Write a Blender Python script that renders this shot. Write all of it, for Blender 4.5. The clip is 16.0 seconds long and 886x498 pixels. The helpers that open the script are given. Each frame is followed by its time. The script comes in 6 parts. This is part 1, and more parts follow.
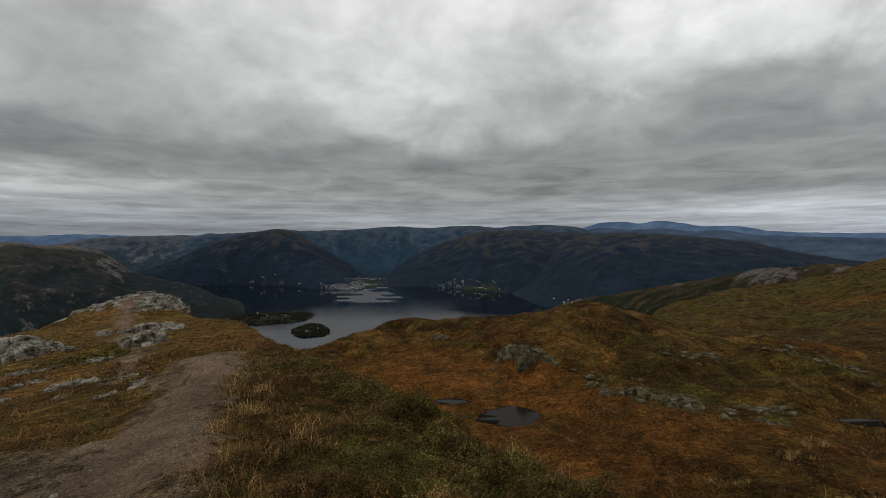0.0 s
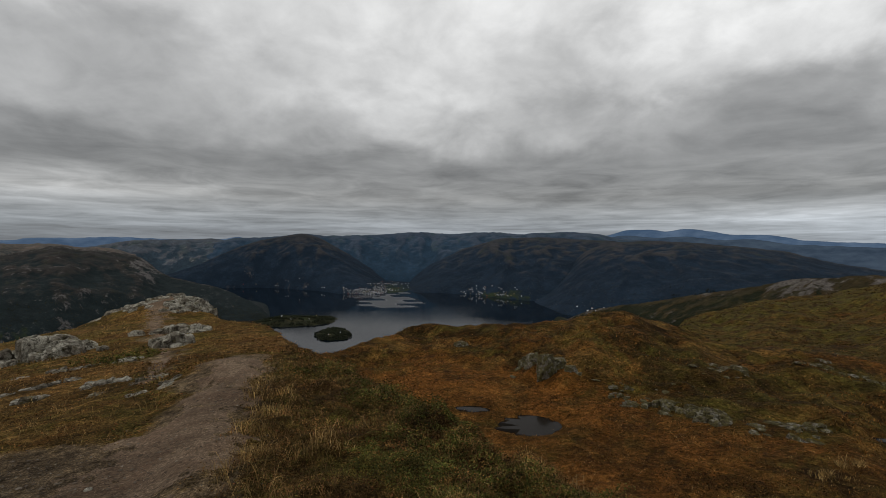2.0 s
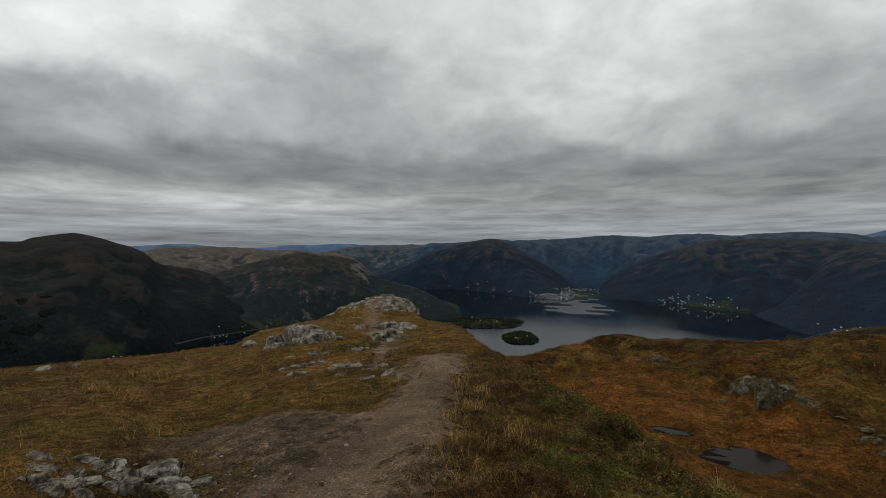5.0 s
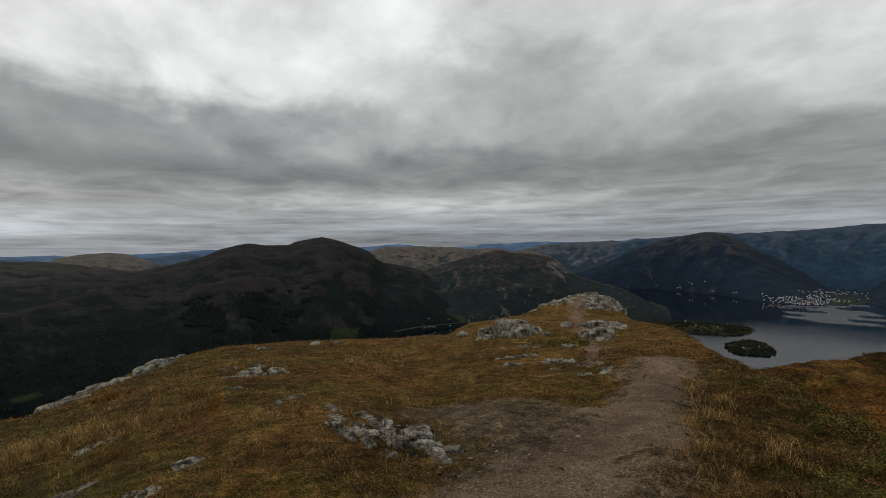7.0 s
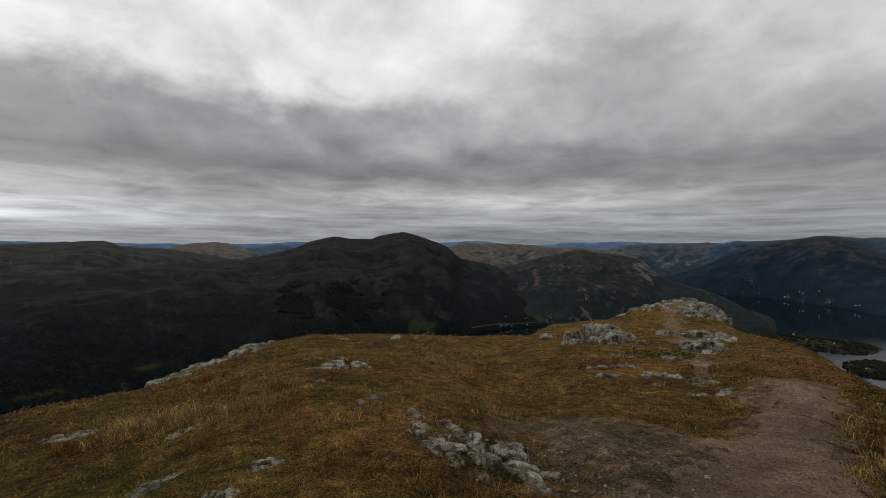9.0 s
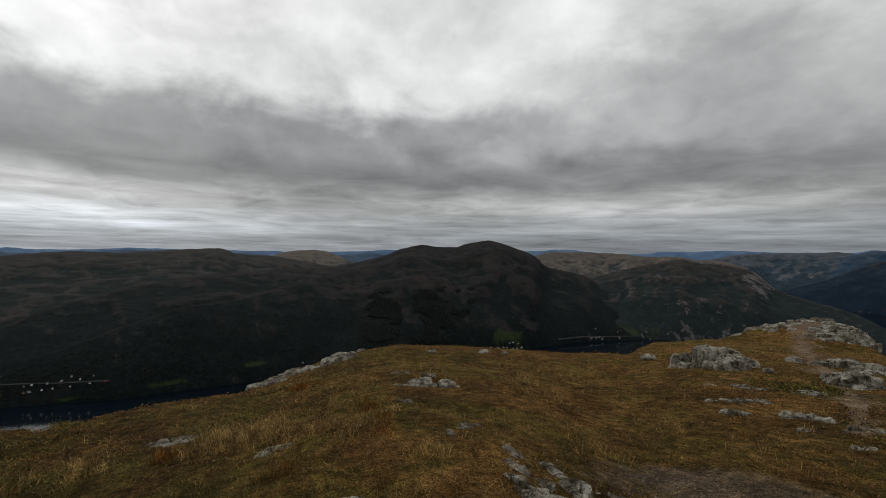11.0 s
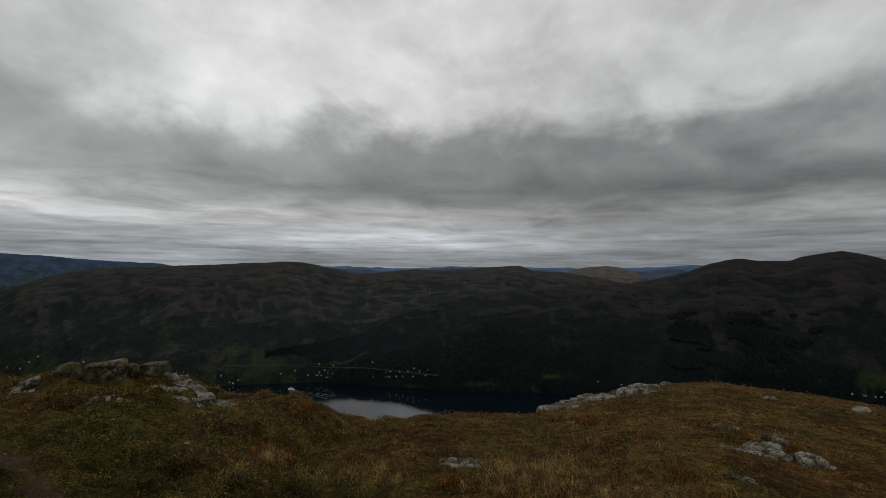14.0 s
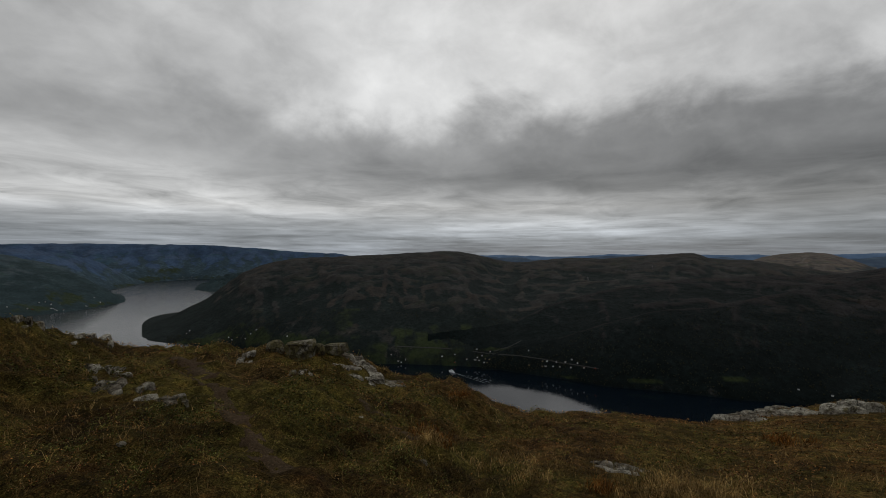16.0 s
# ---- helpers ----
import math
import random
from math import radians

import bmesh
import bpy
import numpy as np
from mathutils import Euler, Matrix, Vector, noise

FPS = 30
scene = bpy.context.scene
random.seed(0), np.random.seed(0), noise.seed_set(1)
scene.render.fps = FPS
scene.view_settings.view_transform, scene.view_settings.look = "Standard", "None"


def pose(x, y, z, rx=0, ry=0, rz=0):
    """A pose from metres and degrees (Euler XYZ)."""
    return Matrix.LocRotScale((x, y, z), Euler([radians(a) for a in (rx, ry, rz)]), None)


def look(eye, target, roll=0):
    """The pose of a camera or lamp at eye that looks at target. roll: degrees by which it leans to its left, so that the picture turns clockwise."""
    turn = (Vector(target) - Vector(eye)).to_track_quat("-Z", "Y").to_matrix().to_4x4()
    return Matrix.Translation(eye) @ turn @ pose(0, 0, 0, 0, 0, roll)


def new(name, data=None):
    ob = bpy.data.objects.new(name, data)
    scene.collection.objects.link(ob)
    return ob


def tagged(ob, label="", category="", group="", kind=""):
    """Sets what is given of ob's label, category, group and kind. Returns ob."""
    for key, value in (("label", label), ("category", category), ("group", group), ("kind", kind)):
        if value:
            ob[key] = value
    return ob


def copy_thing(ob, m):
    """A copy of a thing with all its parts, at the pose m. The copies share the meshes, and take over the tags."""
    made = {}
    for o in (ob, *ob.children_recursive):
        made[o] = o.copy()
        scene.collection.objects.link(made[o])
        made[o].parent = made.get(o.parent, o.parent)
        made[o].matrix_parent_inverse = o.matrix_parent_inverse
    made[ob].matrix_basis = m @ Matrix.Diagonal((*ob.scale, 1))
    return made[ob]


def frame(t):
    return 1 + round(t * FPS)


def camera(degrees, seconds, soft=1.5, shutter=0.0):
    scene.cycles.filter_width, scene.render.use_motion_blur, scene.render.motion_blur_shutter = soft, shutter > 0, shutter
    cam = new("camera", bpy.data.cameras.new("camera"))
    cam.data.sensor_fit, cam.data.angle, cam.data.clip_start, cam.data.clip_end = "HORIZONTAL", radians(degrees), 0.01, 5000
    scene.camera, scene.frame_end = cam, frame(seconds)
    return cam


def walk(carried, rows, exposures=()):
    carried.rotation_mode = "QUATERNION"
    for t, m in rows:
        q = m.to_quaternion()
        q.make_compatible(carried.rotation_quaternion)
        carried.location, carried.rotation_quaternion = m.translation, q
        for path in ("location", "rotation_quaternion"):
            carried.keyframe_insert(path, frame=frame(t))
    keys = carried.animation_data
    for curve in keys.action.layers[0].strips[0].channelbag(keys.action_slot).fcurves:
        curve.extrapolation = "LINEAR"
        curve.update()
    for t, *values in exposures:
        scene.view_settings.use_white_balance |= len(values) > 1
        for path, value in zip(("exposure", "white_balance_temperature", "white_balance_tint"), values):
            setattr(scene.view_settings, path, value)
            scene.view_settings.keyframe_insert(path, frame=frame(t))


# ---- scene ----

# ---------------------------------------------------------------- camera
PATH = [  # seconds, eye x y z, bearing to the left, tilt, lean
    (0, 0.01, 1.01, 1.52, 0.05, -1.11, -0.43),
    (0.5, 0.01, 1.00, 1.53, 0.52, -0.95, -0.36),
    (1, 0.02, 0.99, 1.53, 0.63, -0.74, -0.21),
    (1.5, 0.02, 0.98, 1.53, 0.65, -0.45, 0.35),
    (2, 0.05, 0.93, 1.56, 2.80, -0.35, 0.19),
    (2.5, 0.06, 0.91, 1.58, 5.19, -0.52, -0.02),
    (3, 0.12, 0.81, 1.63, 8.69, -0.56, 0.01),
    (3.5, 0.20, 0.71, 1.70, 11.99, -0.43, -0.17),
    (4, 0.25, 0.59, 1.76, 16.47, -0.21, -0.03),
    (4.2, 0.26, 0.57, 1.77, 18.74, -0.13, -0.02),
    (6.3, -0.01, -0.01, 1.67, 39.50, 0.42, -0.40),
    (6.5, -0.02, -0.01, 1.68, 43.00, 0.39, -0.45),
    (7, -0.01, -0.00, 1.70, 49.68, 0.13, -1.00),
    (7.5, -0.03, 0.02, 1.69, 53.38, -0.09, -0.70),
    (8, -0.14, 0.03, 1.67, 56.30, -0.27, -0.12),
    (8.2, -0.27, 0.06, 1.65, 57.00, -0.32, -0.02),
    (10.5, -0.95, 0.35, 1.77, 66.19, 0.44, 1.22),
    (11, -1.20, 0.36, 1.77, 70.04, 0.66, 0.88),
    (11.5, -1.50, 0.44, 1.79, 74.98, 1.02, 0.60),
    (12, -1.74, 0.47, 1.80, 80.20, 1.70, 0.52),
    (12.5, -2.08, 0.41, 1.71, 85.40, 1.93, 0.35),
    (13, -2.39, 0.40, 1.60, 91.72, 2.26, 0.21),
    (13.5, -2.48, 0.42, 1.66, 98.40, 2.27, 0.30),
    (14, -2.49, 0.50, 1.73, 105.27, 2.33, 0.36),
    (14.5, -2.47, 0.53, 1.75, 110.22, 2.39, 0.24),
    (15, -2.47, 0.56, 1.78, 114.83, 2.17, 0.36),
    (15.5, -2.48, 0.59, 1.82, 120.11, 1.48, 0.30),
    (16, -2.48, 0.61, 1.84, 124.30, 0.86, -0.06),
]


def ahead(bearing, tilt):
    b, e = radians(bearing), radians(tilt)
    return Vector((-math.sin(b) * math.cos(e), math.cos(b) * math.cos(e), math.sin(e)))


cam = camera(87.8, 16.0, soft=0.45)
walk(cam, [(t, look((x, y, z), Vector((x, y, z)) + ahead(b, e), roll)) for t, x, y, z, b, e, roll in PATH],
     exposures=[(0, 0.0), (10.5, 0.0), (13.5, -0.5), (16, -0.55)])

# ---------------------------------------------------------------- light
SUN_BEARING, SUN_HEIGHT = 105.0, 40.0


# the cloud deck's brightness along the bearings, from SKY_FROM in steps of SKY_STEP degrees, at seven heights over the horizon
SKY_FROM, SKY_STEP = -46.0, 17.0
SKY_LEVELS = {}
SKY_LEVELS[1.0] = (.458, .257, .262, .397, .235, .210, .208, .327, .307, .351, .344, .549, .447, .419)
SKY_LEVELS[3.2] = (.415, .557, .270, .306, .334, .320, .341, .257, .386, .857, .678, .397, .494, .397)
SKY_LEVELS[5.6] = (.228, .242, .272, .268, .278, .455, .645, .346, .307, .585, .579, .723, .991, .753)
SKY_LEVELS[9.0] = (.295, .268, .269, .250, .246, .222, .214, .206, .210, .238, .312, .461, .756, .894)
SKY_LEVELS[14.0] = (.463, .324, .445, .601, .374, .430, .474, .296, .294, .316, .433, .479, .553, .435)
SKY_LEVELS[20.0] = (.842, .605, .532, .755, .570, .339, .660, .840, .735, .771, 1.257, .827, .595, .613)
SKY_LEVELS[27.0] = (.862, .824, .768, .793, .620, .634, .832, .782, .894, .979, 1.285, .817, .700, .682)


def build_world():
    w = bpy.data.worlds.new("overcast_sky")
    scene.world = w
    w.use_nodes = True
    nt = w.node_tree
    nt.nodes.clear()
    N, L = nt.nodes.new, nt.links.new

    def math_node(op, a, b=None, clamp=False):
        n = N("ShaderNodeMath")
        n.operation, n.use_clamp = op, clamp
        for k, v in enumerate((a, b)):
            if v is None:
                continue
            if isinstance(v, (int, float)):
                n.inputs[k].default_value = v
            else:
                L(v, n.inputs[k])
        return n.outputs[0]

    def ramp(fac, stops, ease="LINEAR"):
        r = N("ShaderNodeValToRGB")
        r.color_ramp.interpolation = ease
        while len(r.color_ramp.elements) < len(stops):
            r.color_ramp.elements.new(0.5)
        for e, (p, c) in zip(r.color_ramp.elements, stops):
            e.position = p
            e.color = (*c, 1) if isinstance(c, tuple) else (c, c, c, 1)
        L(fac, r.inputs[0])
        return r.outputs[0]

    def noise_tex(vec, scale, detail, rough, distort=0.0):
        n = N("ShaderNodeTexNoise")
        n.inputs["Scale"].default_value, n.inputs["Detail"].default_value = scale, detail
        n.inputs["Roughness"].default_value, n.inputs["Distortion"].default_value = rough, distort
        L(vec, n.inputs["Vector"])
        return n.outputs["Fac"]

    def blend(fac, a, b):
        m = N("ShaderNodeMix")
        L(fac, m.inputs[0]), L(a, m.inputs[2]), L(b, m.inputs[3])
        return m.outputs[0]

    def between(v, a, b):
        m = N("ShaderNodeMapRange")
        m.interpolation_type = "SMOOTHSTEP"
        L(v, m.inputs[0])
        m.inputs[1].default_value, m.inputs[2].default_value = a, b
        return m.outputs[0]

    def about(v, size):
        return math_node("MULTIPLY", math_node("SUBTRACT", v, 0.5), size)

    co = N("ShaderNodeTexCoord").outputs["Generated"]
    sep = N("ShaderNodeSeparateXYZ")
    L(co, sep.inputs[0])
    up = math_node("MAXIMUM", sep.outputs[2], 0.0)

    def cloud_plane(lift, sx=1.0, sy=1.0):
        depth = math_node("ADD", up, lift)
        flat = N("ShaderNodeCombineXYZ")
        L(math_node("MULTIPLY", math_node("DIVIDE", sep.outputs[0], depth), sx), flat.inputs[0])
        L(math_node("MULTIPLY", math_node("DIVIDE", sep.outputs[1], depth), sy), flat.inputs[1])
        return flat.outputs[0]

    def layered(flat, tall):
        m = N("ShaderNodeMapping")
        m.inputs["Scale"].default_value = (flat, flat, tall)
        L(co, m.inputs["Vector"])
        return m.outputs[0]

    deck = cloud_plane(0.42)
    mid, fine = noise_tex(deck, 2.9, 7.0, 0.54, 0.3), noise_tex(deck, 8.0, 8.0, 0.58, 0.3)
    streaks = noise_tex(layered(1.9, 17.0), 1.0, 7.0, 0.58, 0.6)
    puffs = noise_tex(cloud_plane(0.06), 1.25, 8.0, 0.58, 0.5)
    slits = noise_tex(layered(3.2, 62.0), 1.0, 6.0, 0.6, 0.5)
    # bearing and height over the horizon in degrees, their edges ruffled like cloud
    height = math_node("MULTIPLY", math_node("ARCSINE", sep.outputs[2]), 57.296)
    height = math_node("MAXIMUM", height, 0.0)
    loose = math_node("ADD", 0.06, math_node("MULTIPLY", between(height, 2.0, 16.0), 0.25))
    height = math_node("ADD", height, math_node("MULTIPLY", math_node("MULTIPLY", about(mid, 2.6), loose), math_node("ADD", height, 2.0)))
    bearing = math_node("MULTIPLY", math_node("ARCTAN2", math_node("MULTIPLY", sep.outputs[0], -1.0), sep.outputs[1]), 57.296)
    bearing = math_node("ADD", bearing, about(noise_tex(deck, 1.7, 4.0, 0.5), 24.0))
    reach = SKY_STEP * 13
    along = math_node("DIVIDE", math_node("SUBTRACT", bearing, SKY_FROM), reach)
    level, last = None, None
    for h in sorted(SKY_LEVELS):
        row = ramp(along, [(k / 13, v) for k, v in enumerate(SKY_LEVELS[h])], "B_SPLINE")
        level = row if level is None else blend(between(height, last, h), level, row)
        last = h
    billow = math_node("ADD", about(mid, 0.8), about(fine, 0.55))
    bars = math_node("ADD", about(streaks, 0.9), about(puffs, 1.6))
    thin = math_node("ADD", about(slits, 2.0), about(puffs, 0.9))
    ruffle = blend(between(height, 2.5, 6.5), thin, blend(between(height, 7.0, 14.0), bars, billow))
    shade = math_node("MAXIMUM", math_node("ADD", 1.0, ruffle), 0.35)
    shade = math_node("MULTIPLY", level, shade)
    tint = N("ShaderNodeMix")
    tint.data_type, tint.blend_type = "RGBA", "MULTIPLY"
    tint.inputs[0].default_value = 1.0
    L(shade, tint.inputs[6])
    L(ramp(up, [(0.0, (0.88, 0.98, 1.10)), (0.045, (0.92, 0.99, 1.07)), (0.10, (0.995, 1.0, 0.995)), (1.0, (1.0, 1.0, 0.99))]), tint.inputs[7])
    cloud = N("ShaderNodeBackground")
    L(tint.outputs[2], cloud.inputs[0])
    sky = N("ShaderNodeTexSky")
    sky.sky_type, sky.sun_disc = "NISHITA", False
    sky.sun_elevation, sky.sun_rotation = radians(SUN_HEIGHT), radians(-SUN_BEARING)
    clear = N("ShaderNodeBackground")
    L(sky.outputs[0], clear.inputs[0])
    clear.inputs[1].default_value = 0.08
    mix = N("ShaderNodeMixShader")
    mix.inputs[0].default_value = 0.95
    L(clear.outputs[0], mix.inputs[1]), L(cloud.outputs[0], mix.inputs[2])
    out = N("ShaderNodeOutputWorld")
    L(mix.outputs[0], out.inputs[0])


build_world()
sun = new("sun", bpy.data.lights.new("sun", "SUN"))
sun.data.energy, sun.data.angle, sun.data.color = 0.8, radians(16), (1.0, 0.97, 0.92)
sun.matrix_world = look(ahead(SUN_BEARING, SUN_HEIGHT) * 50, (0, 0, 0))


# ---------------------------------------------------------------- tools
def lattice(ix, iy, seed):
    h = (ix.astype(np.int64) * 374761393 + iy.astype(np.int64) * 668265263 + seed * 974711) & 0x7FFFFFFF
    h = ((h ^ (h >> 13)) * 1274126177) & 0x7FFFFFFF
    return ((h ^ (h >> 16)) & 0xFFFF) / 65535.0


def value_noise(x, y, seed=0):
    x, y = np.asarray(x, float), np.asarray(y, float)
    ix, iy = np.floor(x), np.floor(y)
    fx, fy = x - ix, y - iy
    fx, fy = fx * fx * fx * (fx * (6 * fx - 15) + 10), fy * fy * fy * (fy * (6 * fy - 15) + 10)
    a, b = lattice(ix, iy, seed), lattice(ix + 1, iy, seed)
    c, d = lattice(ix, iy + 1, seed), lattice(ix + 1, iy + 1, seed)
    return (a + (b - a) * fx + (c - a + (a - b - c + d) * fx) * fy) * 2 - 1


def fbm(x, y, octaves=4, seed=0, gain=0.5):
    out, amp, total = 0.0, 1.0, 0.0
    for k in range(octaves):
        c, s = math.cos(0.6 * k), math.sin(0.6 * k)
        out = out + amp * value_noise((c * x - s * y) * 2**k, (s * x + c * y) * 2**k, seed + 17 * k)
        total, amp = total + amp, amp * gain
    return out / total


def ridged(x, y, octaves=4, seed=0):
    out, amp, total = 0.0, 1.0, 0.0
    for k in range(octaves):
        c, s = math.cos(0.9 * k), math.sin(0.9 * k)
        out = out + amp * (1 - 2 * np.abs(value_noise((c * x - s * y) * 2**k, (s * x + c * y) * 2**k, seed + 31 * k)))
        total, amp = total + amp, amp * 0.5
    return out / total


def smoothstep(a, b, x):
    t = np.clip((x - a) / (b - a), 0, 1)
    return t * t * (3 - 2 * t)


def eased(az, stations, column):
    """A value along the bearings, from (bearing, ...) stations, with its corners rounded."""
    a = np.array([s[0] for s in stations], float)
    v = np.array([s[column] for s in stations], float)
    az = np.asarray(az, float)
    return sum(np.interp(az + d, a, v) for d in (-0.5, -0.25, 0, 0.25, 0.5)) / 5


def bearing_of(x, y):
    return np.degrees(np.arctan2(-x, y))


def place_at(az, r):
    return -np.sin(np.radians(az)) * r, np.cos(np.radians(az)) * r


def sheet_mesh(name, X, Y, Z, wrap=False):
    """A mesh over a grid of rows and columns."""
    rows, cols = X.shape
    me = bpy.data.meshes.new(name)
    me.vertices.add(rows * cols)
    me.vertices.foreach_set("co", np.stack([X, Y, Z], -1).astype(np.float32).ravel())
    i, j = np.meshgrid(np.arange(rows - 1), np.arange(cols if wrap else cols - 1), indexing="ij")
    k = (j + 1) % cols
    quads = np.stack([i * cols + j, i * cols + k, (i + 1) * cols + k, (i + 1) * cols + j], -1).reshape(-1, 4)
    finish_mesh(me, quads)
    return me


def finish_mesh(me, faces, smooth=True):
    n, k = faces.shape
    me.loops.add(n * k)
    me.loops.foreach_set("vertex_index", faces.astype(np.int32).ravel())
    me.polygons.add(n)
    me.polygons.foreach_set("loop_start", np.arange(0, n * k, k, dtype=np.int32))
    me.polygons.foreach_set("loop_total", np.full(n, k, np.int32))
    me.polygons.foreach_set("use_smooth", np.full(n, smooth, bool))
    me.update(calc_edges=True)
    me.validate()


def raw_mesh(name, verts, faces, smooth=False):
    me = bpy.data.meshes.new(name)
    me.vertices.add(len(verts))
    me.vertices.foreach_set("co", np.asarray(verts, np.float32).ravel())
    finish_mesh(me, np.asarray(faces), smooth)
    return me


def paint(me, name, values):
    """A number at every vertex, which a material reads by its name."""
    at = me.attributes.new(name, "FLOAT", "POINT")
    at.data.foreach_set("value", np.asarray(values, np.float32).ravel())


def part(name, data, material, parent, label=""):
    """One mesh (a bmesh or mesh data) as an object under a thing or under a part."""
    if isinstance(data, bmesh.types.BMesh):
        me = bpy.data.meshes.new(name)
        data.to_mesh(me)
        data.free()
    else:
        me = data
    if not me.materials:
        me.materials.append(material)
    ob = new(name, me)
    ob.parent = parent
    return tagged(ob, label)


# ---------------------------------------------------------------- materials
class Nodes:
    """A principled material and short ways to wire it."""

    def __init__(self, name, rough=0.9):
        self.mat = bpy.data.materials.new(name)
        self.mat.use_nodes = True
        self.tree = self.mat.node_tree
        self.bsdf = self.tree.nodes["Principled BSDF"]
        self.bsdf.inputs["Roughness"].default_value = rough
        self.bsdf.inputs["Specular IOR Level"].default_value = 0.04
        self.pos = self.tree.nodes.new("ShaderNodeNewGeometry").outputs["Position"]

    def link(self, a, b):
        self.tree.links.new(a, b)

    def noise(self, scale, detail=5.0, rough=0.6, vec=None, distort=0.0):
        n = self.tree.nodes.new("ShaderNodeTexNoise")
        n.inputs["Scale"].default_value, n.inputs["Detail"].default_value = scale, detail
        n.inputs["Roughness"].default_value, n.inputs["Distortion"].default_value = rough, distort
        self.link(vec or self.pos, n.inputs["Vector"])
        return n.outputs["Fac"]

    def stretch(self, sx, sy, sz):
        n = self.tree.nodes.new("ShaderNodeMapping")
        n.inputs["Scale"].default_value = (sx, sy, sz)
        self.link(self.pos, n.inputs["Vector"])
        return n.outputs[0]

    def ramp(self, fac, *stops):
        r = self.tree.nodes.new("ShaderNodeValToRGB")
        while len(r.color_ramp.elements) < len(stops):
            r.color_ramp.elements.new(0.5)
        for e, (p, c) in zip(r.color_ramp.elements, stops):
            e.position = p
            e.color = (*c, 1) if isinstance(c, tuple) else (c, c, c, 1)
        self.link(fac, r.inputs[0])
        return r.outputs[0]

    def mix(self, fac, a, b):
        m = self.tree.nodes.new("ShaderNodeMix")
        m.data_type = "RGBA"
        for v, k in ((fac, 0), (a, 6), (b, 7)):
            if isinstance(v, tuple):
                m.inputs[k].default_value = (*v, 1)
            elif isinstance(v, (int, float)):
                m.inputs[k].default_value = v
            else:
                self.link(v, m.inputs[k])
        return m.outputs[2]

    def math(self, op, a, b=0.0):
        m = self.tree.nodes.new("ShaderNodeMath")
        m.operation = op
        for v, k in ((a, 0), (b, 1)):
            if isinstance(v, (int, float)):
                m.inputs[k].default_value = v
            else:
                self.link(v, m.inputs[k])
        return m.outputs[0]

    def attr(self, name):
        a = self.tree.nodes.new("ShaderNodeAttribute")
        a.attribute_name = name
        return a.outputs["Fac"]

    def island(self):
        return self.tree.nodes.new("ShaderNodeNewGeometry").outputs["Random Per Island"]

    def own(self):
        return self.tree.nodes.new("ShaderNodeObjectInfo").outputs["Random"]

    def height(self):
        s = self.tree.nodes.new("ShaderNodeSeparateXYZ")
        self.link(self.pos, s.inputs[0])
        return s.outputs[2]

    def facing_up(self):
        s = self.tree.nodes.new("ShaderNodeSeparateXYZ")
        self.link(self.tree.nodes.new("ShaderNodeNewGeometry").outputs["Normal"], s.inputs[0])
        return s.outputs[2]

    def bump(self, height, strength, distance):
        b = self.tree.nodes.new("ShaderNodeBump")
        b.inputs["Strength"].default_value, b.inputs["Distance"].default_value = strength, distance
        self.link(height, b.inputs["Height"])
        self.link(b.outputs[0], self.bsdf.inputs["Normal"])

    def done(self, colour):
        if isinstance(colour, tuple):
            self.bsdf.inputs["Base Color"].default_value = (*colour, 1)
        else:
            self.link(colour, self.bsdf.inputs["Base Color"])
        return self.mat


def mottled(n, c, vary, strength=0.9):
    """A colour made lighter and darker from clump to clump."""
    m = n.tree.nodes.new("ShaderNodeMix")
    m.data_type, m.blend_type = "RGBA", "MULTIPLY"
    m.inputs[0].default_value = strength
    n.link(c, m.inputs[6]), n.link(vary, m.inputs[7])
    return m.outputs[2]


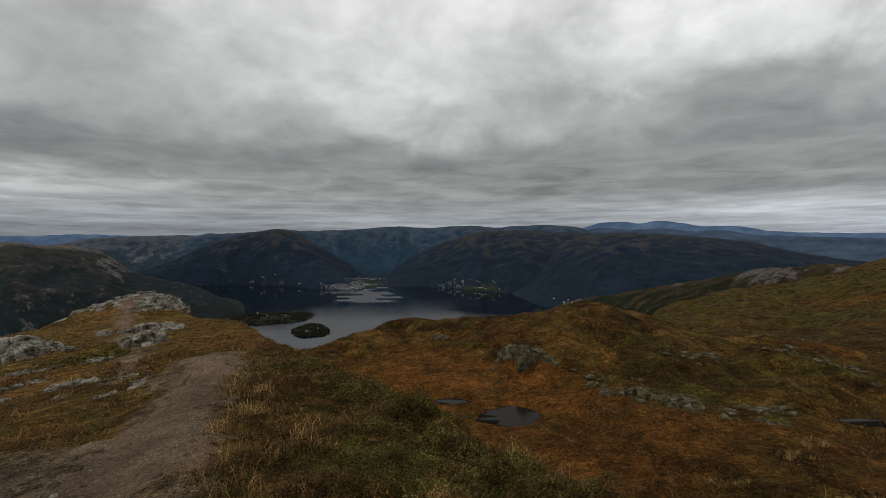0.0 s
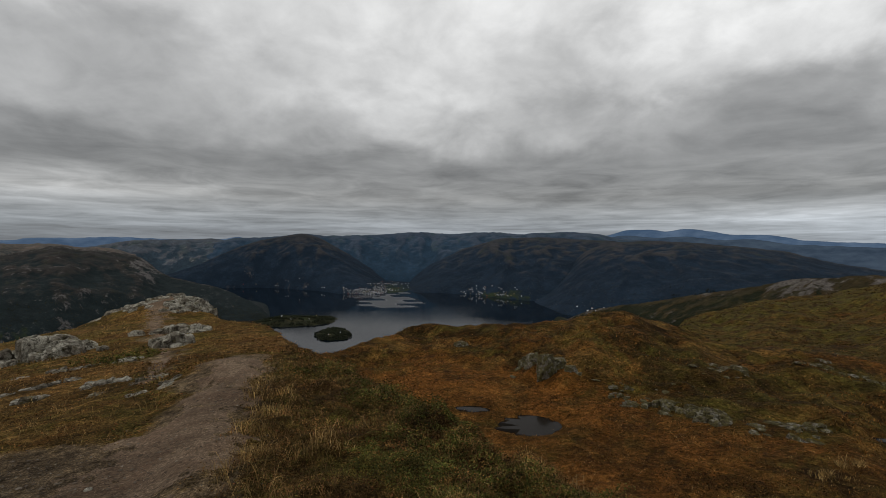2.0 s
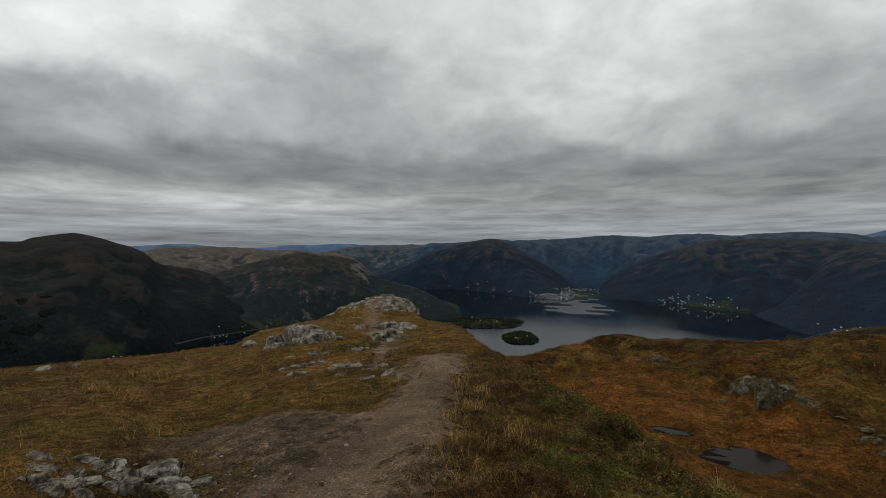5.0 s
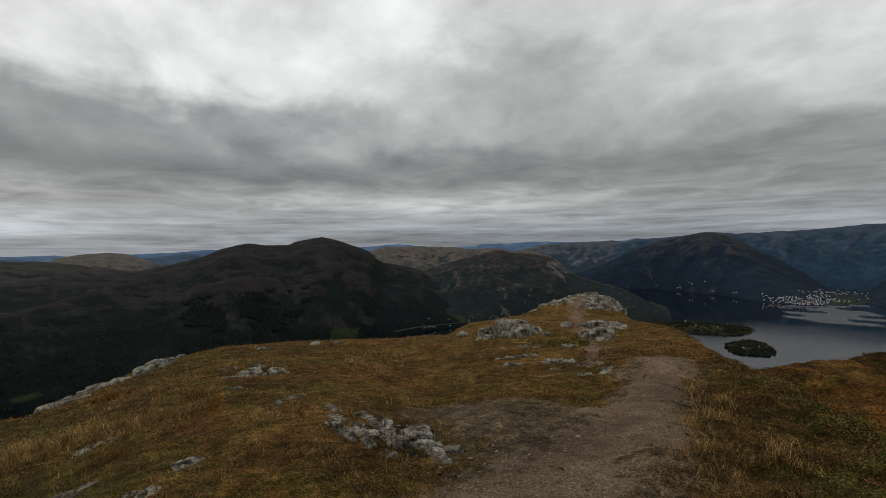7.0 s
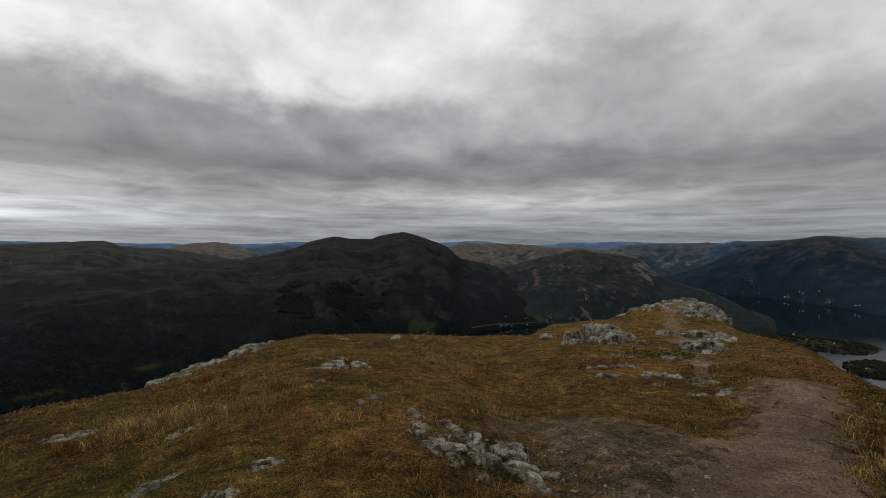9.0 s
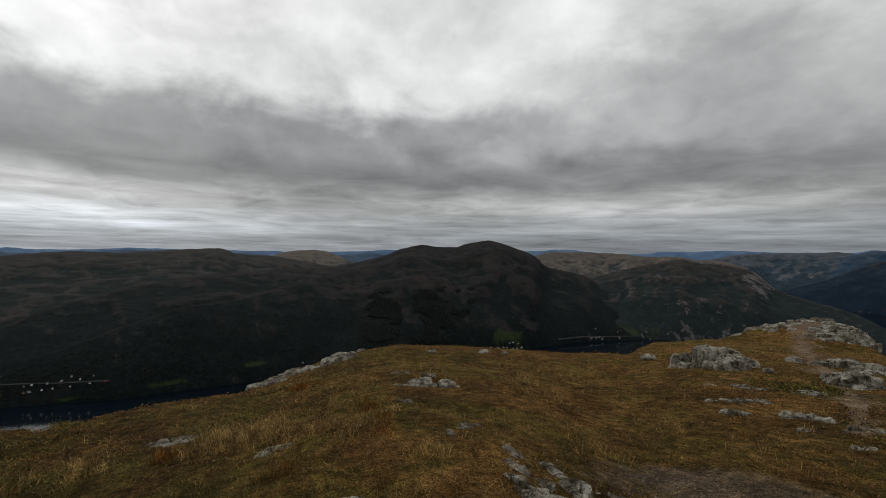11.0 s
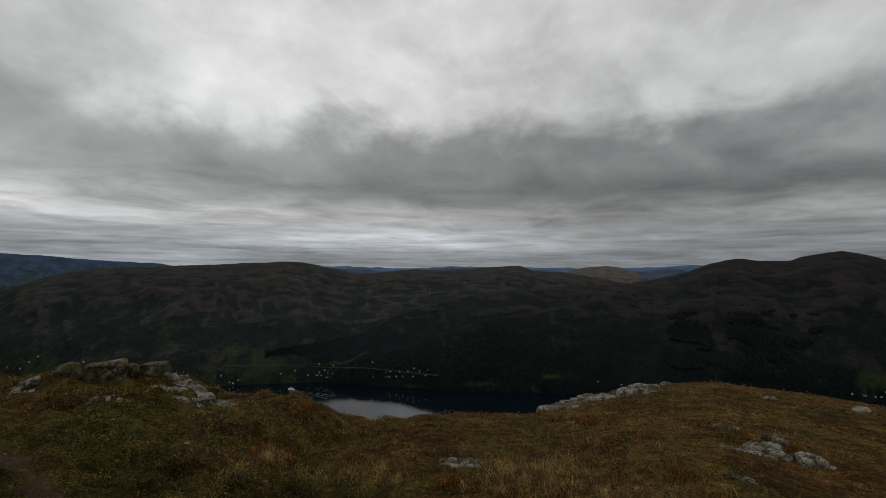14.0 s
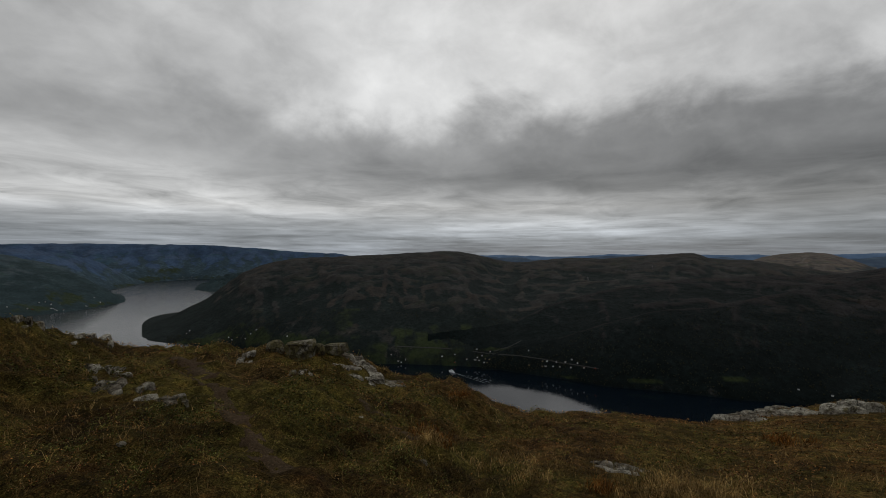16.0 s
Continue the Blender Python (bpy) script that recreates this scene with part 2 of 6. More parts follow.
def heath_material():
    n = Nodes("heath", 1.0)
    land, patch, mott, grain = n.noise(0.07, 6, 0.65), n.noise(0.42, 6, 0.68), n.noise(2.1, 8, 0.72), n.noise(26.0, 10, 0.85)
    brown = n.ramp(grain, (0.34, (0.024, 0.0125, 0.0052)), (0.5, (0.134, 0.073, 0.0235)), (0.64, (0.31, 0.190, 0.072)))
    green = n.ramp(grain, (0.34, (0.017, 0.0142, 0.0040)), (0.5, (0.078, 0.061, 0.0150)), (0.66, (0.180, 0.143, 0.044)))
    rust = n.ramp(grain, (0.32, (0.036, 0.0130, 0.0034)), (0.52, (0.145, 0.0620, 0.0150)), (0.7, (0.285, 0.142, 0.040)))
    straw = n.ramp(grain, (0.32, (0.056, 0.033, 0.012)), (0.5, (0.156, 0.094, 0.032)), (0.68, (0.28, 0.182, 0.070)))
    dark = n.ramp(grain, (0.35, (0.0070, 0.0045, 0.0020)), (0.55, (0.027, 0.0165, 0.0066)), (0.7, (0.078, 0.046, 0.018)))
    c = n.mix(n.ramp(patch, (0.46, 0.0), (0.56, 1.0)), brown, green)
    c = n.mix(n.ramp(mott, (0.50, 0.0), (0.60, 0.8)), c, straw)
    c = n.mix(n.math("MULTIPLY", n.attr("lush"), n.ramp(mott, (0.42, 1.0), (0.60, 0.25))), c, green)
    c = n.mix(n.math("MULTIPLY", n.attr("moor"), n.ramp(n.noise(0.23, 6, 0.7), (0.44, 0.95), (0.62, 0.55))), c, n.ramp(grain, (0.34, (0.013, 0.0048, 0.0013)), (0.52, (0.062, 0.026, 0.0060)), (0.68, (0.165, 0.082, 0.022))))
    c = n.mix(n.math("MULTIPLY", n.attr("moor"), n.ramp(n.noise(0.55, 8, 0.72, None, 0.6), (0.46, 0.95), (0.52, 0.0))), c, dark)
    c = n.mix(n.math("MULTIPLY", n.attr("moor"), n.ramp(n.noise(0.16, 9, 0.72, None, 0.7), (0.43, 0.85), (0.49, 0.0))), c, dark)
    tussock = n.ramp(grain, (0.34, (0.0090, 0.0062, 0.0018)), (0.54, (0.034, 0.0235, 0.0060)), (0.7, (0.088, 0.060, 0.017)))
    c = n.mix(n.math("MULTIPLY", n.attr("moor"), n.ramp(n.noise(0.055, 9, 0.72, None, 0.9), (0.45, 0.8), (0.50, 0.0))), c, tussock)
    c = n.mix(n.math("MULTIPLY", n.attr("moor"), n.ramp(n.noise(0.12, 9, 0.75, None, 0.5), (0.53, 0.0), (0.58, 0.55))), c, rust)
    gold = n.ramp(grain, (0.34, (0.060, 0.034, 0.0085)), (0.52, (0.190, 0.116, 0.032)), (0.68, (0.36, 0.235, 0.080)))
    c = n.mix(n.math("MULTIPLY", n.attr("moor"), n.ramp(n.noise(0.20, 9, 0.72, None, 0.6), (0.52, 0.0), (0.58, 0.4))), c, gold)
    olive = n.ramp(grain, (0.34, (0.016, 0.0135, 0.0030)), (0.52, (0.066, 0.056, 0.0125)), (0.68, (0.150, 0.122, 0.032)))
    c = n.mix(n.math("MULTIPLY", n.attr("moor"), n.ramp(n.noise(0.11, 9, 0.74, None, 1.0), (0.53, 0.0), (0.58, 0.75))), c, olive)
    c = n.mix(n.ramp(n.noise(0.9, 9, 0.74, None, 0.8), (0.42, 0.55), (0.50, 0.0)), c, n.mix(0.35, dark, green))
    c = n.mix(n.ramp(n.noise(1.3, 8, 0.72, None, 0.4), (0.57, 0.0), (0.66, 0.5)), c, rust)
    c = n.mix(n.math("MULTIPLY", n.attr("deep"), n.ramp(n.noise(3.0, 8, 0.72), (0.40, 1.0), (0.62, 0.45))), c, n.mix(n.ramp(patch, (0.42, 0.0), (0.56, 1.0)), dark, n.ramp(grain, (0.34, (0.013, 0.0120, 0.0027)), (0.52, (0.062, 0.058, 0.0130)), (0.68, (0.165, 0.150, 0.040)))))
    c = n.mix(n.math("MULTIPLY", n.attr("bog"), n.ramp(n.noise(0.5, 8, 0.75), (0.46, 0.95), (0.58, 0.2))), c, rust)
    worn = n.math("ADD", n.attr("worn"), n.math("MULTIPLY", n.math("SUBTRACT", n.noise(7.0, 9, 0.8), 0.5), 2.2))
    c = n.mix(n.ramp(worn, (0.36, 0.0), (0.80, 0.92)), c, n.ramp(grain, (0.3, (0.052, 0.037, 0.024)), (0.5, (0.150, 0.114, 0.077)), (0.66, (0.31, 0.25, 0.185))))
    crumb = n.ramp(n.noise(58.0, 4, 0.75), (0.37, 0.25), (0.5, 0.92), (0.62, 1.95))
    c = mottled(n, c, crumb)
    c = mottled(n, c, n.ramp(n.noise(5.0, 9, 0.78), (0.36, (0.28, 0.25, 0.20)), (0.5, (0.96, 0.90, 0.80)), (0.63, (1.85, 1.70, 1.45))))
    c = mottled(n, c, n.ramp(n.noise(0.85, 9, 0.74, None, 0.5), (0.38, 0.45), (0.5, 0.95), (0.62, 1.5)))
    n.bump(n.math("ADD", n.math("MULTIPLY", grain, 0.6), n.math("ADD", mott, n.math("MULTIPLY", patch, 2.0))), 1.0, 0.16)
    return n.done(c)


def mountain_material(name, heath, wood, rock, rockiness=0.5, treeline=-60.0, scale=1.0, crisp=1.0):
    """Slopes of heather and grass over woods that climb the hollows, with meadows, and bare rock on the steep and high
    places. Relief shade is painted in: hollows darker and greener, ridges paler.
    """
    n = Nodes(name, 1.0)
    n.bsdf.inputs["Specular IOR Level"].default_value = 0.05
    broad, fold, grain = n.noise(0.0045 * scale, 6, 0.62), n.noise(0.018 * scale, 8, 0.66), n.noise(0.13 * scale, 7, 0.75)
    face = n.noise(0.030 * scale, 10, 0.76, n.stretch(1, 1, 0.3), 0.4)
    dim = lambda c, k: tuple(k * v for v in c)
    c = n.ramp(fold, (0.36, dim(heath, 1 - 0.45 * crisp)), (0.5, heath), (0.64, dim(heath, 1 + 0.55 * crisp)))
    c = n.mix(n.ramp(n.noise(0.009 * scale, 8, 0.68, None, 0.7), (0.50, 0.0), (0.62, 0.6 * crisp)), c, (heath[0] * 2.0, heath[1] * 1.55, heath[2] * 1.3))
    c = n.mix(n.ramp(n.noise(0.012 * scale, 7, 0.66, None, 0.9), (0.54, 0.0), (0.64, 0.55)), c, (heath[0] * 0.75, heath[1] * 1.05, heath[2] * 0.6))
    c = n.mix(n.ramp(grain, (0.38, 0.55 * crisp), (0.56, 0.0)), c, dim(heath, 0.35))
    # relief shading put into the colour: darker, greener hollows, then paler ridges
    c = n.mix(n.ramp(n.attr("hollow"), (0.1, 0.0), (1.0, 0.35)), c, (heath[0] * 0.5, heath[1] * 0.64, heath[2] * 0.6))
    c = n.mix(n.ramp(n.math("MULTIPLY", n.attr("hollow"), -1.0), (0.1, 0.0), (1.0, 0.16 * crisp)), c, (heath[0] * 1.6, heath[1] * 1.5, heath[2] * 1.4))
    w = n.ramp(grain, (0.34, dim(wood, 1 - 0.6 * crisp)), (0.5, wood), (0.66, dim(wood, 1 + 0.8 * crisp)))
    w = n.mix(n.ramp(fold, (0.44, 0.6), (0.6, 0.0)), w, dim(wood, 0.55))
    rise = n.math("ADD", n.height(), n.math("ADD", n.math("MULTIPLY", n.math("SUBTRACT", broad, 0.5), 190.0), n.math("ADD", n.math("MULTIPLY", n.math("SUBTRACT", fold, 0.5), 260.0), n.math("MULTIPLY", n.attr("hollow"), -70.0))))
    line = n.math("MULTIPLY", n.math("SUBTRACT", rise, treeline), 0.006 + 0.024 * crisp * crisp)
    c = n.mix(n.ramp(line, (0.0, 0.0), (1.0, 1.0)), w, c)
    steep = n.math("MULTIPLY", n.math("SUBTRACT", 1.0, n.facing_up()), 0.14)
    bare = n.math("ADD", n.math("ADD", face, steep), n.math("ADD", n.math("MULTIPLY", n.math("SUBTRACT", broad, 0.5), 0.3), n.math("MULTIPLY", n.attr("hollow"), -0.08)))
    bare = n.math("ADD", n.math("SUBTRACT", bare, 0.74 - 0.22 * rockiness), n.math("MULTIPLY", n.attr("cliff"), 0.13))
    c = n.mix(n.ramp(n.math("MULTIPLY", bare, 9.0), (0.1, 0.0), (0.8, 0.85)), c, n.ramp(grain, (0.34, dim(rock, 0.35)), (0.5, dim(rock, 0.75)), (0.66, dim(rock, 1.25))))
    c = n.mix(n.math("MULTIPLY", n.attr("meadow"), n.ramp(fold, (0.40, 0.15), (0.52, 0.9))), c, n.ramp(grain, (0.3, (0.014, 0.020, 0.008)), (0.6, (0.032, 0.042, 0.018))))
    n.bump(n.math("ADD", fold, n.math("MULTIPLY", grain, 0.5)), 0.35 + 0.35 * crisp, 9.0 / scale)
    return n.done(c)


def plain(name, colour, rough=0.8, spread=0.35, scale=8.0, metal=0.0):
    n = Nodes(name, rough)
    n.bsdf.inputs["Metallic"].default_value = metal
    g = n.noise(scale, 6, 0.65)
    return n.done(n.ramp(g, (0.3, tuple(v * (1 - spread) for v in colour)), (0.7, tuple(min(1, v * (1 + spread)) for v in colour))))


def water_material(name, colour, ripple, rough, breeze):
    """Still water with breeze-ruffled patches."""
    n = Nodes(name, rough)
    n.bsdf.inputs["IOR"].default_value = 1.33
    n.bsdf.inputs["Specular IOR Level"].default_value = 0.5
    a = n.noise(ripple, 4, 0.6)
    b = n.noise(ripple * 0.008, 4, 0.55)
    gust = n.math("ADD", n.ramp(b, (0.42, rough), (0.58, rough * 1.6)), n.math("MULTIPLY", n.attr("breeze"), breeze))
    n.link(gust, n.bsdf.inputs["Roughness"])
    n.bump(a, 0.025, 0.5 / ripple)
    return n.done(colour)


HEATH = heath_material()
MOUNT_NEAR = mountain_material("brown_heather_slope", (0.0148, 0.0144, 0.0146), (0.0068, 0.0104, 0.0102), (0.055, 0.052, 0.050), 0.2, -85)
MOUNT_HILL = mountain_material("brown_grazed_slope", (0.0232, 0.0234, 0.0224), (0.0122, 0.0172, 0.0162), (0.075, 0.068, 0.062), 0.25, -85)
MOUNT_CRAG = mountain_material("craggy_heather_slope", (0.0250, 0.0240, 0.0225), (0.0145, 0.0205, 0.0215), (0.125, 0.116, 0.112), 0.60, -95, 2.4, 0.6)
# MOUNT_FAR to MOUNT_SPUR and MOUNT_CLIFF: blue air haze mixed into the slope colours
MOUNT_FAR = mountain_material("haze_tinted_heather_slope", (0.0275, 0.0290, 0.0325), (0.0120, 0.0215, 0.0350), (0.070, 0.067, 0.068), 0.2, -35, 0.9, 0.45)
MOUNT_HAZE = mountain_material("haze_blue_heather_slope", (0.0360, 0.0510, 0.0740), (0.0215, 0.0430, 0.0700), (0.080, 0.088, 0.100), 0.1, -20, 0.8, 0.42)
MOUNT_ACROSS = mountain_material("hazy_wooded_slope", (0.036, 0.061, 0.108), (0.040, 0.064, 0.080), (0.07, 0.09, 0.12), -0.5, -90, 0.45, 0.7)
MOUNT_SPUR = mountain_material("haze_tinted_wooded_slope", (0.034, 0.050, 0.058), (0.026, 0.042, 0.046), (0.09, 0.10, 0.11), 0.0, -60, 0.8, 0.6)
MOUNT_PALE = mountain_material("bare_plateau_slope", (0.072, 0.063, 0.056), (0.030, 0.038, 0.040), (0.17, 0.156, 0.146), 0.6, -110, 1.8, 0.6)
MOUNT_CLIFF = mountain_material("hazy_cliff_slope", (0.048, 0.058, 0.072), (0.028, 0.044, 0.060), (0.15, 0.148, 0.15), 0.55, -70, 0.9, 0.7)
MOUNT_GREEN = mountain_material("moorland_valley_slope", (0.025, 0.0205, 0.0100), (0.0130, 0.0145, 0.0070), (0.115, 0.102, 0.092), 0.55, -75, 2.2)
FJORD = water_material("fjord_water", (0.0018, 0.0045, 0.0080), 0.35, 0.03, 0.40)
POOL = water_material("bog_water", (0.010, 0.008, 0.006), 3.0, 0.12, 0.0)
POOL.node_tree.nodes["Principled BSDF"].inputs["Specular IOR Level"].default_value = 0.06


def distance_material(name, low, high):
    """Ranges so far off that air lies blue before them: a backdrop that glows faintly, with that haze painted into its
    colour.
    """
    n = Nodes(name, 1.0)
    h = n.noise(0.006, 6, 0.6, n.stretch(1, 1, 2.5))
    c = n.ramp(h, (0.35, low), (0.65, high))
    # no lamp: the faint glow stands for light scattered in the air
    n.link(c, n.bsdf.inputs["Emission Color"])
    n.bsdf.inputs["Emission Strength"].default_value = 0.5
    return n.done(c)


DISTANCE = distance_material("distant_haze_glow_range", (0.034, 0.060, 0.104), (0.064, 0.096, 0.148))
DISTANCE_NEAR = distance_material("grey_haze_glow_range", (0.018, 0.029, 0.046), (0.036, 0.052, 0.074))

# ---------------------------------------------------------------- the lie of the land
EYE = 1.7
WATER = -200.0
# edge of the ridge that the path runs on: bearing, distance, height
RIM = [(-75, 3.6, -0.1), (-30, 3.9, -0.13), (-16, 4.2, -0.25), (-11.6, 4.6, -0.35), (-3.7, 5.5, -0.5), (2.7, 6.5, -0.56), (8.9, 8.0, -0.63), (14, 10, -0.75),
       (16.6, 12, -1.02), (19.2, 14.4, -1.16), (21.8, 18.9, -1.58), (25.6, 26.9, -2.35), (28.6, 31.9, -2.75), (30, 33.9, -2.85), (33, 35.8, -2.95),
       (36, 34.8, -2.95), (38.2, 32.8, -2.9), (46.5, 30, -3.1), (49.3, 25, -2.8), (55.6, 22, -2.45), (65, 21, -2.22), (75.5, 20.8, -2.05), (82.5, 20.3, -2.34),
       (88.6, 18.7, -2.65), (91, 16.7, -2.4), (92.3, 15.4, -2.16)]
RIM += [(100, 14.8, -2.14), (107.4, 14.1, -2.27), (112.3, 14.5, -2.04), (116, 14.9, -1.78), (122.5, 14.1, -1.33), (126.4, 13.5, -0.75),
        (136.5, 13.6, -0.5), (147.7, 14.6, -0.34), (151.3, 13.4, 0.15), (155, 11.2, 0.84), (165, 11, 1.3), (190, 12, 1.2), (240, 9, 0.4), (285, 3.6, -0.1)]
# crest of the moor beyond the bog: bearing, distance, degrees below the eye, distance of its foot at the edge of the bog
MOOR = [(-75, 44, -11.5, 26), (-42, 45, -10.8, 26), (-37, 46, -10.0, 26), (-33, 46, -9.95, 26), (-28, 46, -10.4, 27), (-25.5, 46, -9.4, 27.5), (-23, 47, -8.45, 28), (-18, 48, -7.65, 29), (-14.8, 47, -7.95, 29), (-12, 45, -8.5, 29.5), (-8, 44, -9.3, 31),
        (-5, 44, -9.75, 34), (1, 47, -9.5, 37), (4.6, 47, -9.75, 38), (7.4, 46, -10.2, 38), (10.2, 43, -11.4, 36), (14.3, 41, -11.9, 35), (18, 39, -12.6, 34), (24, 36, -16, 32)]
# hillside behind it: bearing, distance, degrees below the eye
HILLSIDE = [(-75, 330, 0.0), (-44, 330, -2.0), (-42, 330, -2.45), (-40.5, 325, -3.5), (-37, 310, -4.7), (-32, 280, -5.55), (-27, 240, -7.3), (-23, 190, -9.2), (-19, 160, -12)]


POOLS = [(3.95, 25.0, 4.3, 2.9), (0.5, 27.5, 2.4, 1.0), (18.2, 22.5, 3.6, 0.7)]


def ground_height(x, y):
    x, y = np.asarray(x, float), np.asarray(y, float)
    az, r = bearing_of(x, y), np.hypot(x, y) + 1e-6
    az = np.where(az < -75, az + 360, az)
    rr, zr = eased(az, RIM, 1), eased(az, RIM, 2)
    s = np.clip(r / rr, 0, 1)
    near = zr * s ** (1.25 - 0.28 * smoothstep(24, 32, az) * (1 - smoothstep(52, 66, az)))
    # steep side of the ridge
    side = smoothstep(20, 27, az) * (1 - smoothstep(250, 280, az))
    past = np.maximum(r - rr, 0)
    left_fall = zr - 0.95 * past - 0.6 * np.maximum(past - 2, 0) * 0.15
    left_fall = np.maximum(left_fall, -208 - 0.0 * r)
    # bog and moor to the right
    mr, me = eased(az, MOOR, 1), eased(az, MOOR, 2)
    mz = EYE + mr * np.tan(np.radians(me))
    foot = eased(az, MOOR, 3)
    bog_r = 15 + 4 * smoothstep(-30, 10, az)
    bog_z = -6.3 - 0.9 * smoothstep(-40, 0, az)
    down = np.clip((r - rr) / np.maximum(bog_r - rr, 0.5), 0, 1)
    bank = zr + (bog_z - zr) * (1 - (1 - down) ** 1.55)
    t = np.clip((r - foot) / (mr - foot), 0, 1)
    flat = bog_z - 0.45 * smoothstep(10, 24, r) * (1 - t)
    moor = flat + (mz - bog_z) * (1 - (1 - t) ** 2.1) + 0.35 * np.sin(np.pi * t) * fbm(x / 5, y / 5, 2, 41)
    right = np.where(r < bog_r, bank - 0.45 * smoothstep(10, 24, r), moor)
    hr, he = eased(az, HILLSIDE, 1), eased(az, HILLSIDE, 2)
    hz = EYE + hr * np.tan(np.radians(he))
    t2 = np.clip((r - mr) / np.maximum(hr - mr, 20), 0, 1)
    dip = mz + (hz - mz) * t2 - 5 * np.sin(np.pi * np.clip(t2 * 1.6, 0, 1))
    beyond = hz - 0.45 * np.maximum(r - hr, 0)
    far_right = np.where(r < hr, dip, beyond)
    fall = mz - 0.42 * np.maximum(r - mr, 0)
    h = 1 - smoothstep(-25, -19, az)
    right = np.where(r > mr, fall + (far_right - fall) * h, right)
    outer = right + (left_fall - right) * side
    z = np.where(r < rr, near, outer)
    # the knoll at the end of the path
    z = z + 1.22 * np.exp(-(((x + 17.9) / 2.5) ** 2 + ((y - 28.4) / 2.4) ** 2)) + 0.5 * np.exp(-(((x + 21.5) / 2.0) ** 2 + ((y - 26.5) / 2.0) ** 2))
    # hummocks
    big = fbm(x / 6.5, y / 6.5, 3, 3) * np.clip(r * 0.02, 0.02, 0.16)
    wide = fbm(x / 22, y / 22, 3, 7) * np.clip((r - 50) * 0.03, 0, 2.2) * (1 - side)
    small = fbm(x / 0.9, y / 0.9, 3, 5) * 0.045 + fbm(x / 0.28, y / 0.28, 2, 6) * 0.014 * (r < 16)
    knobs = np.maximum(ridged(x / 14, y / 14, 3, 9), 0) * np.clip((r - 52) * 0.03, 0, 1.5) * (1 - side)
    hill = smoothstep(-1.0, 2.5, r - foot)
    lumps = fbm(x / 3.6, y / 3.6, 4, 15) * (0.10 * smoothstep(8, 14, r) + 0.45 * hill) * (1 - side)
    lumps = lumps + (ridged(x / 7, y / 7, 3, 19) * 0.30 + np.abs(fbm(x / 2.2, y / 2.2, 3, 23)) * 0.6 - 0.35) * hill * (1 - 0.75 * smoothstep(0.65, 1.0, t)) * (1 - smoothstep(50, 66, r)) * (1 - side)
    heath = np.maximum(smoothstep(0.7, 1.3, x + 1.9 + 0.22 * y) * smoothstep(1.0, 2.5, y), smoothstep(96, 112, az) * (1 - smoothstep(190, 220, az))) * smoothstep(2.0, 3.0, r) * (1 - smoothstep(15, 22, r))
    tussocks = (np.abs(fbm(x / 0.8, y / 0.8, 3, 45)) * 0.30 + fbm(x / 0.33, y / 0.33, 2, 47) * 0.05 - 0.06) * heath
    # lip at the end of the path, with a worn hollow before it
    lip = 0.16 * np.exp(-(((x + 4.5) / 0.9) ** 2 + ((y - 9.2) / 0.6) ** 2)) - 0.10 * np.exp(-(((x + 4.0) / 0.35) ** 2 + ((y - 8.0) / 0.3) ** 2))
    z = z + big + wide + small + knobs + lumps + tussocks + lip
    for px, py, pw, pd in POOLS:
        z = z - 0.34 * np.exp(-(((x - px) / (0.5 * pw)) ** 2 + ((y - py) / (0.5 * pd)) ** 2) ** 2)
    return np.maximum(z, -210.0)


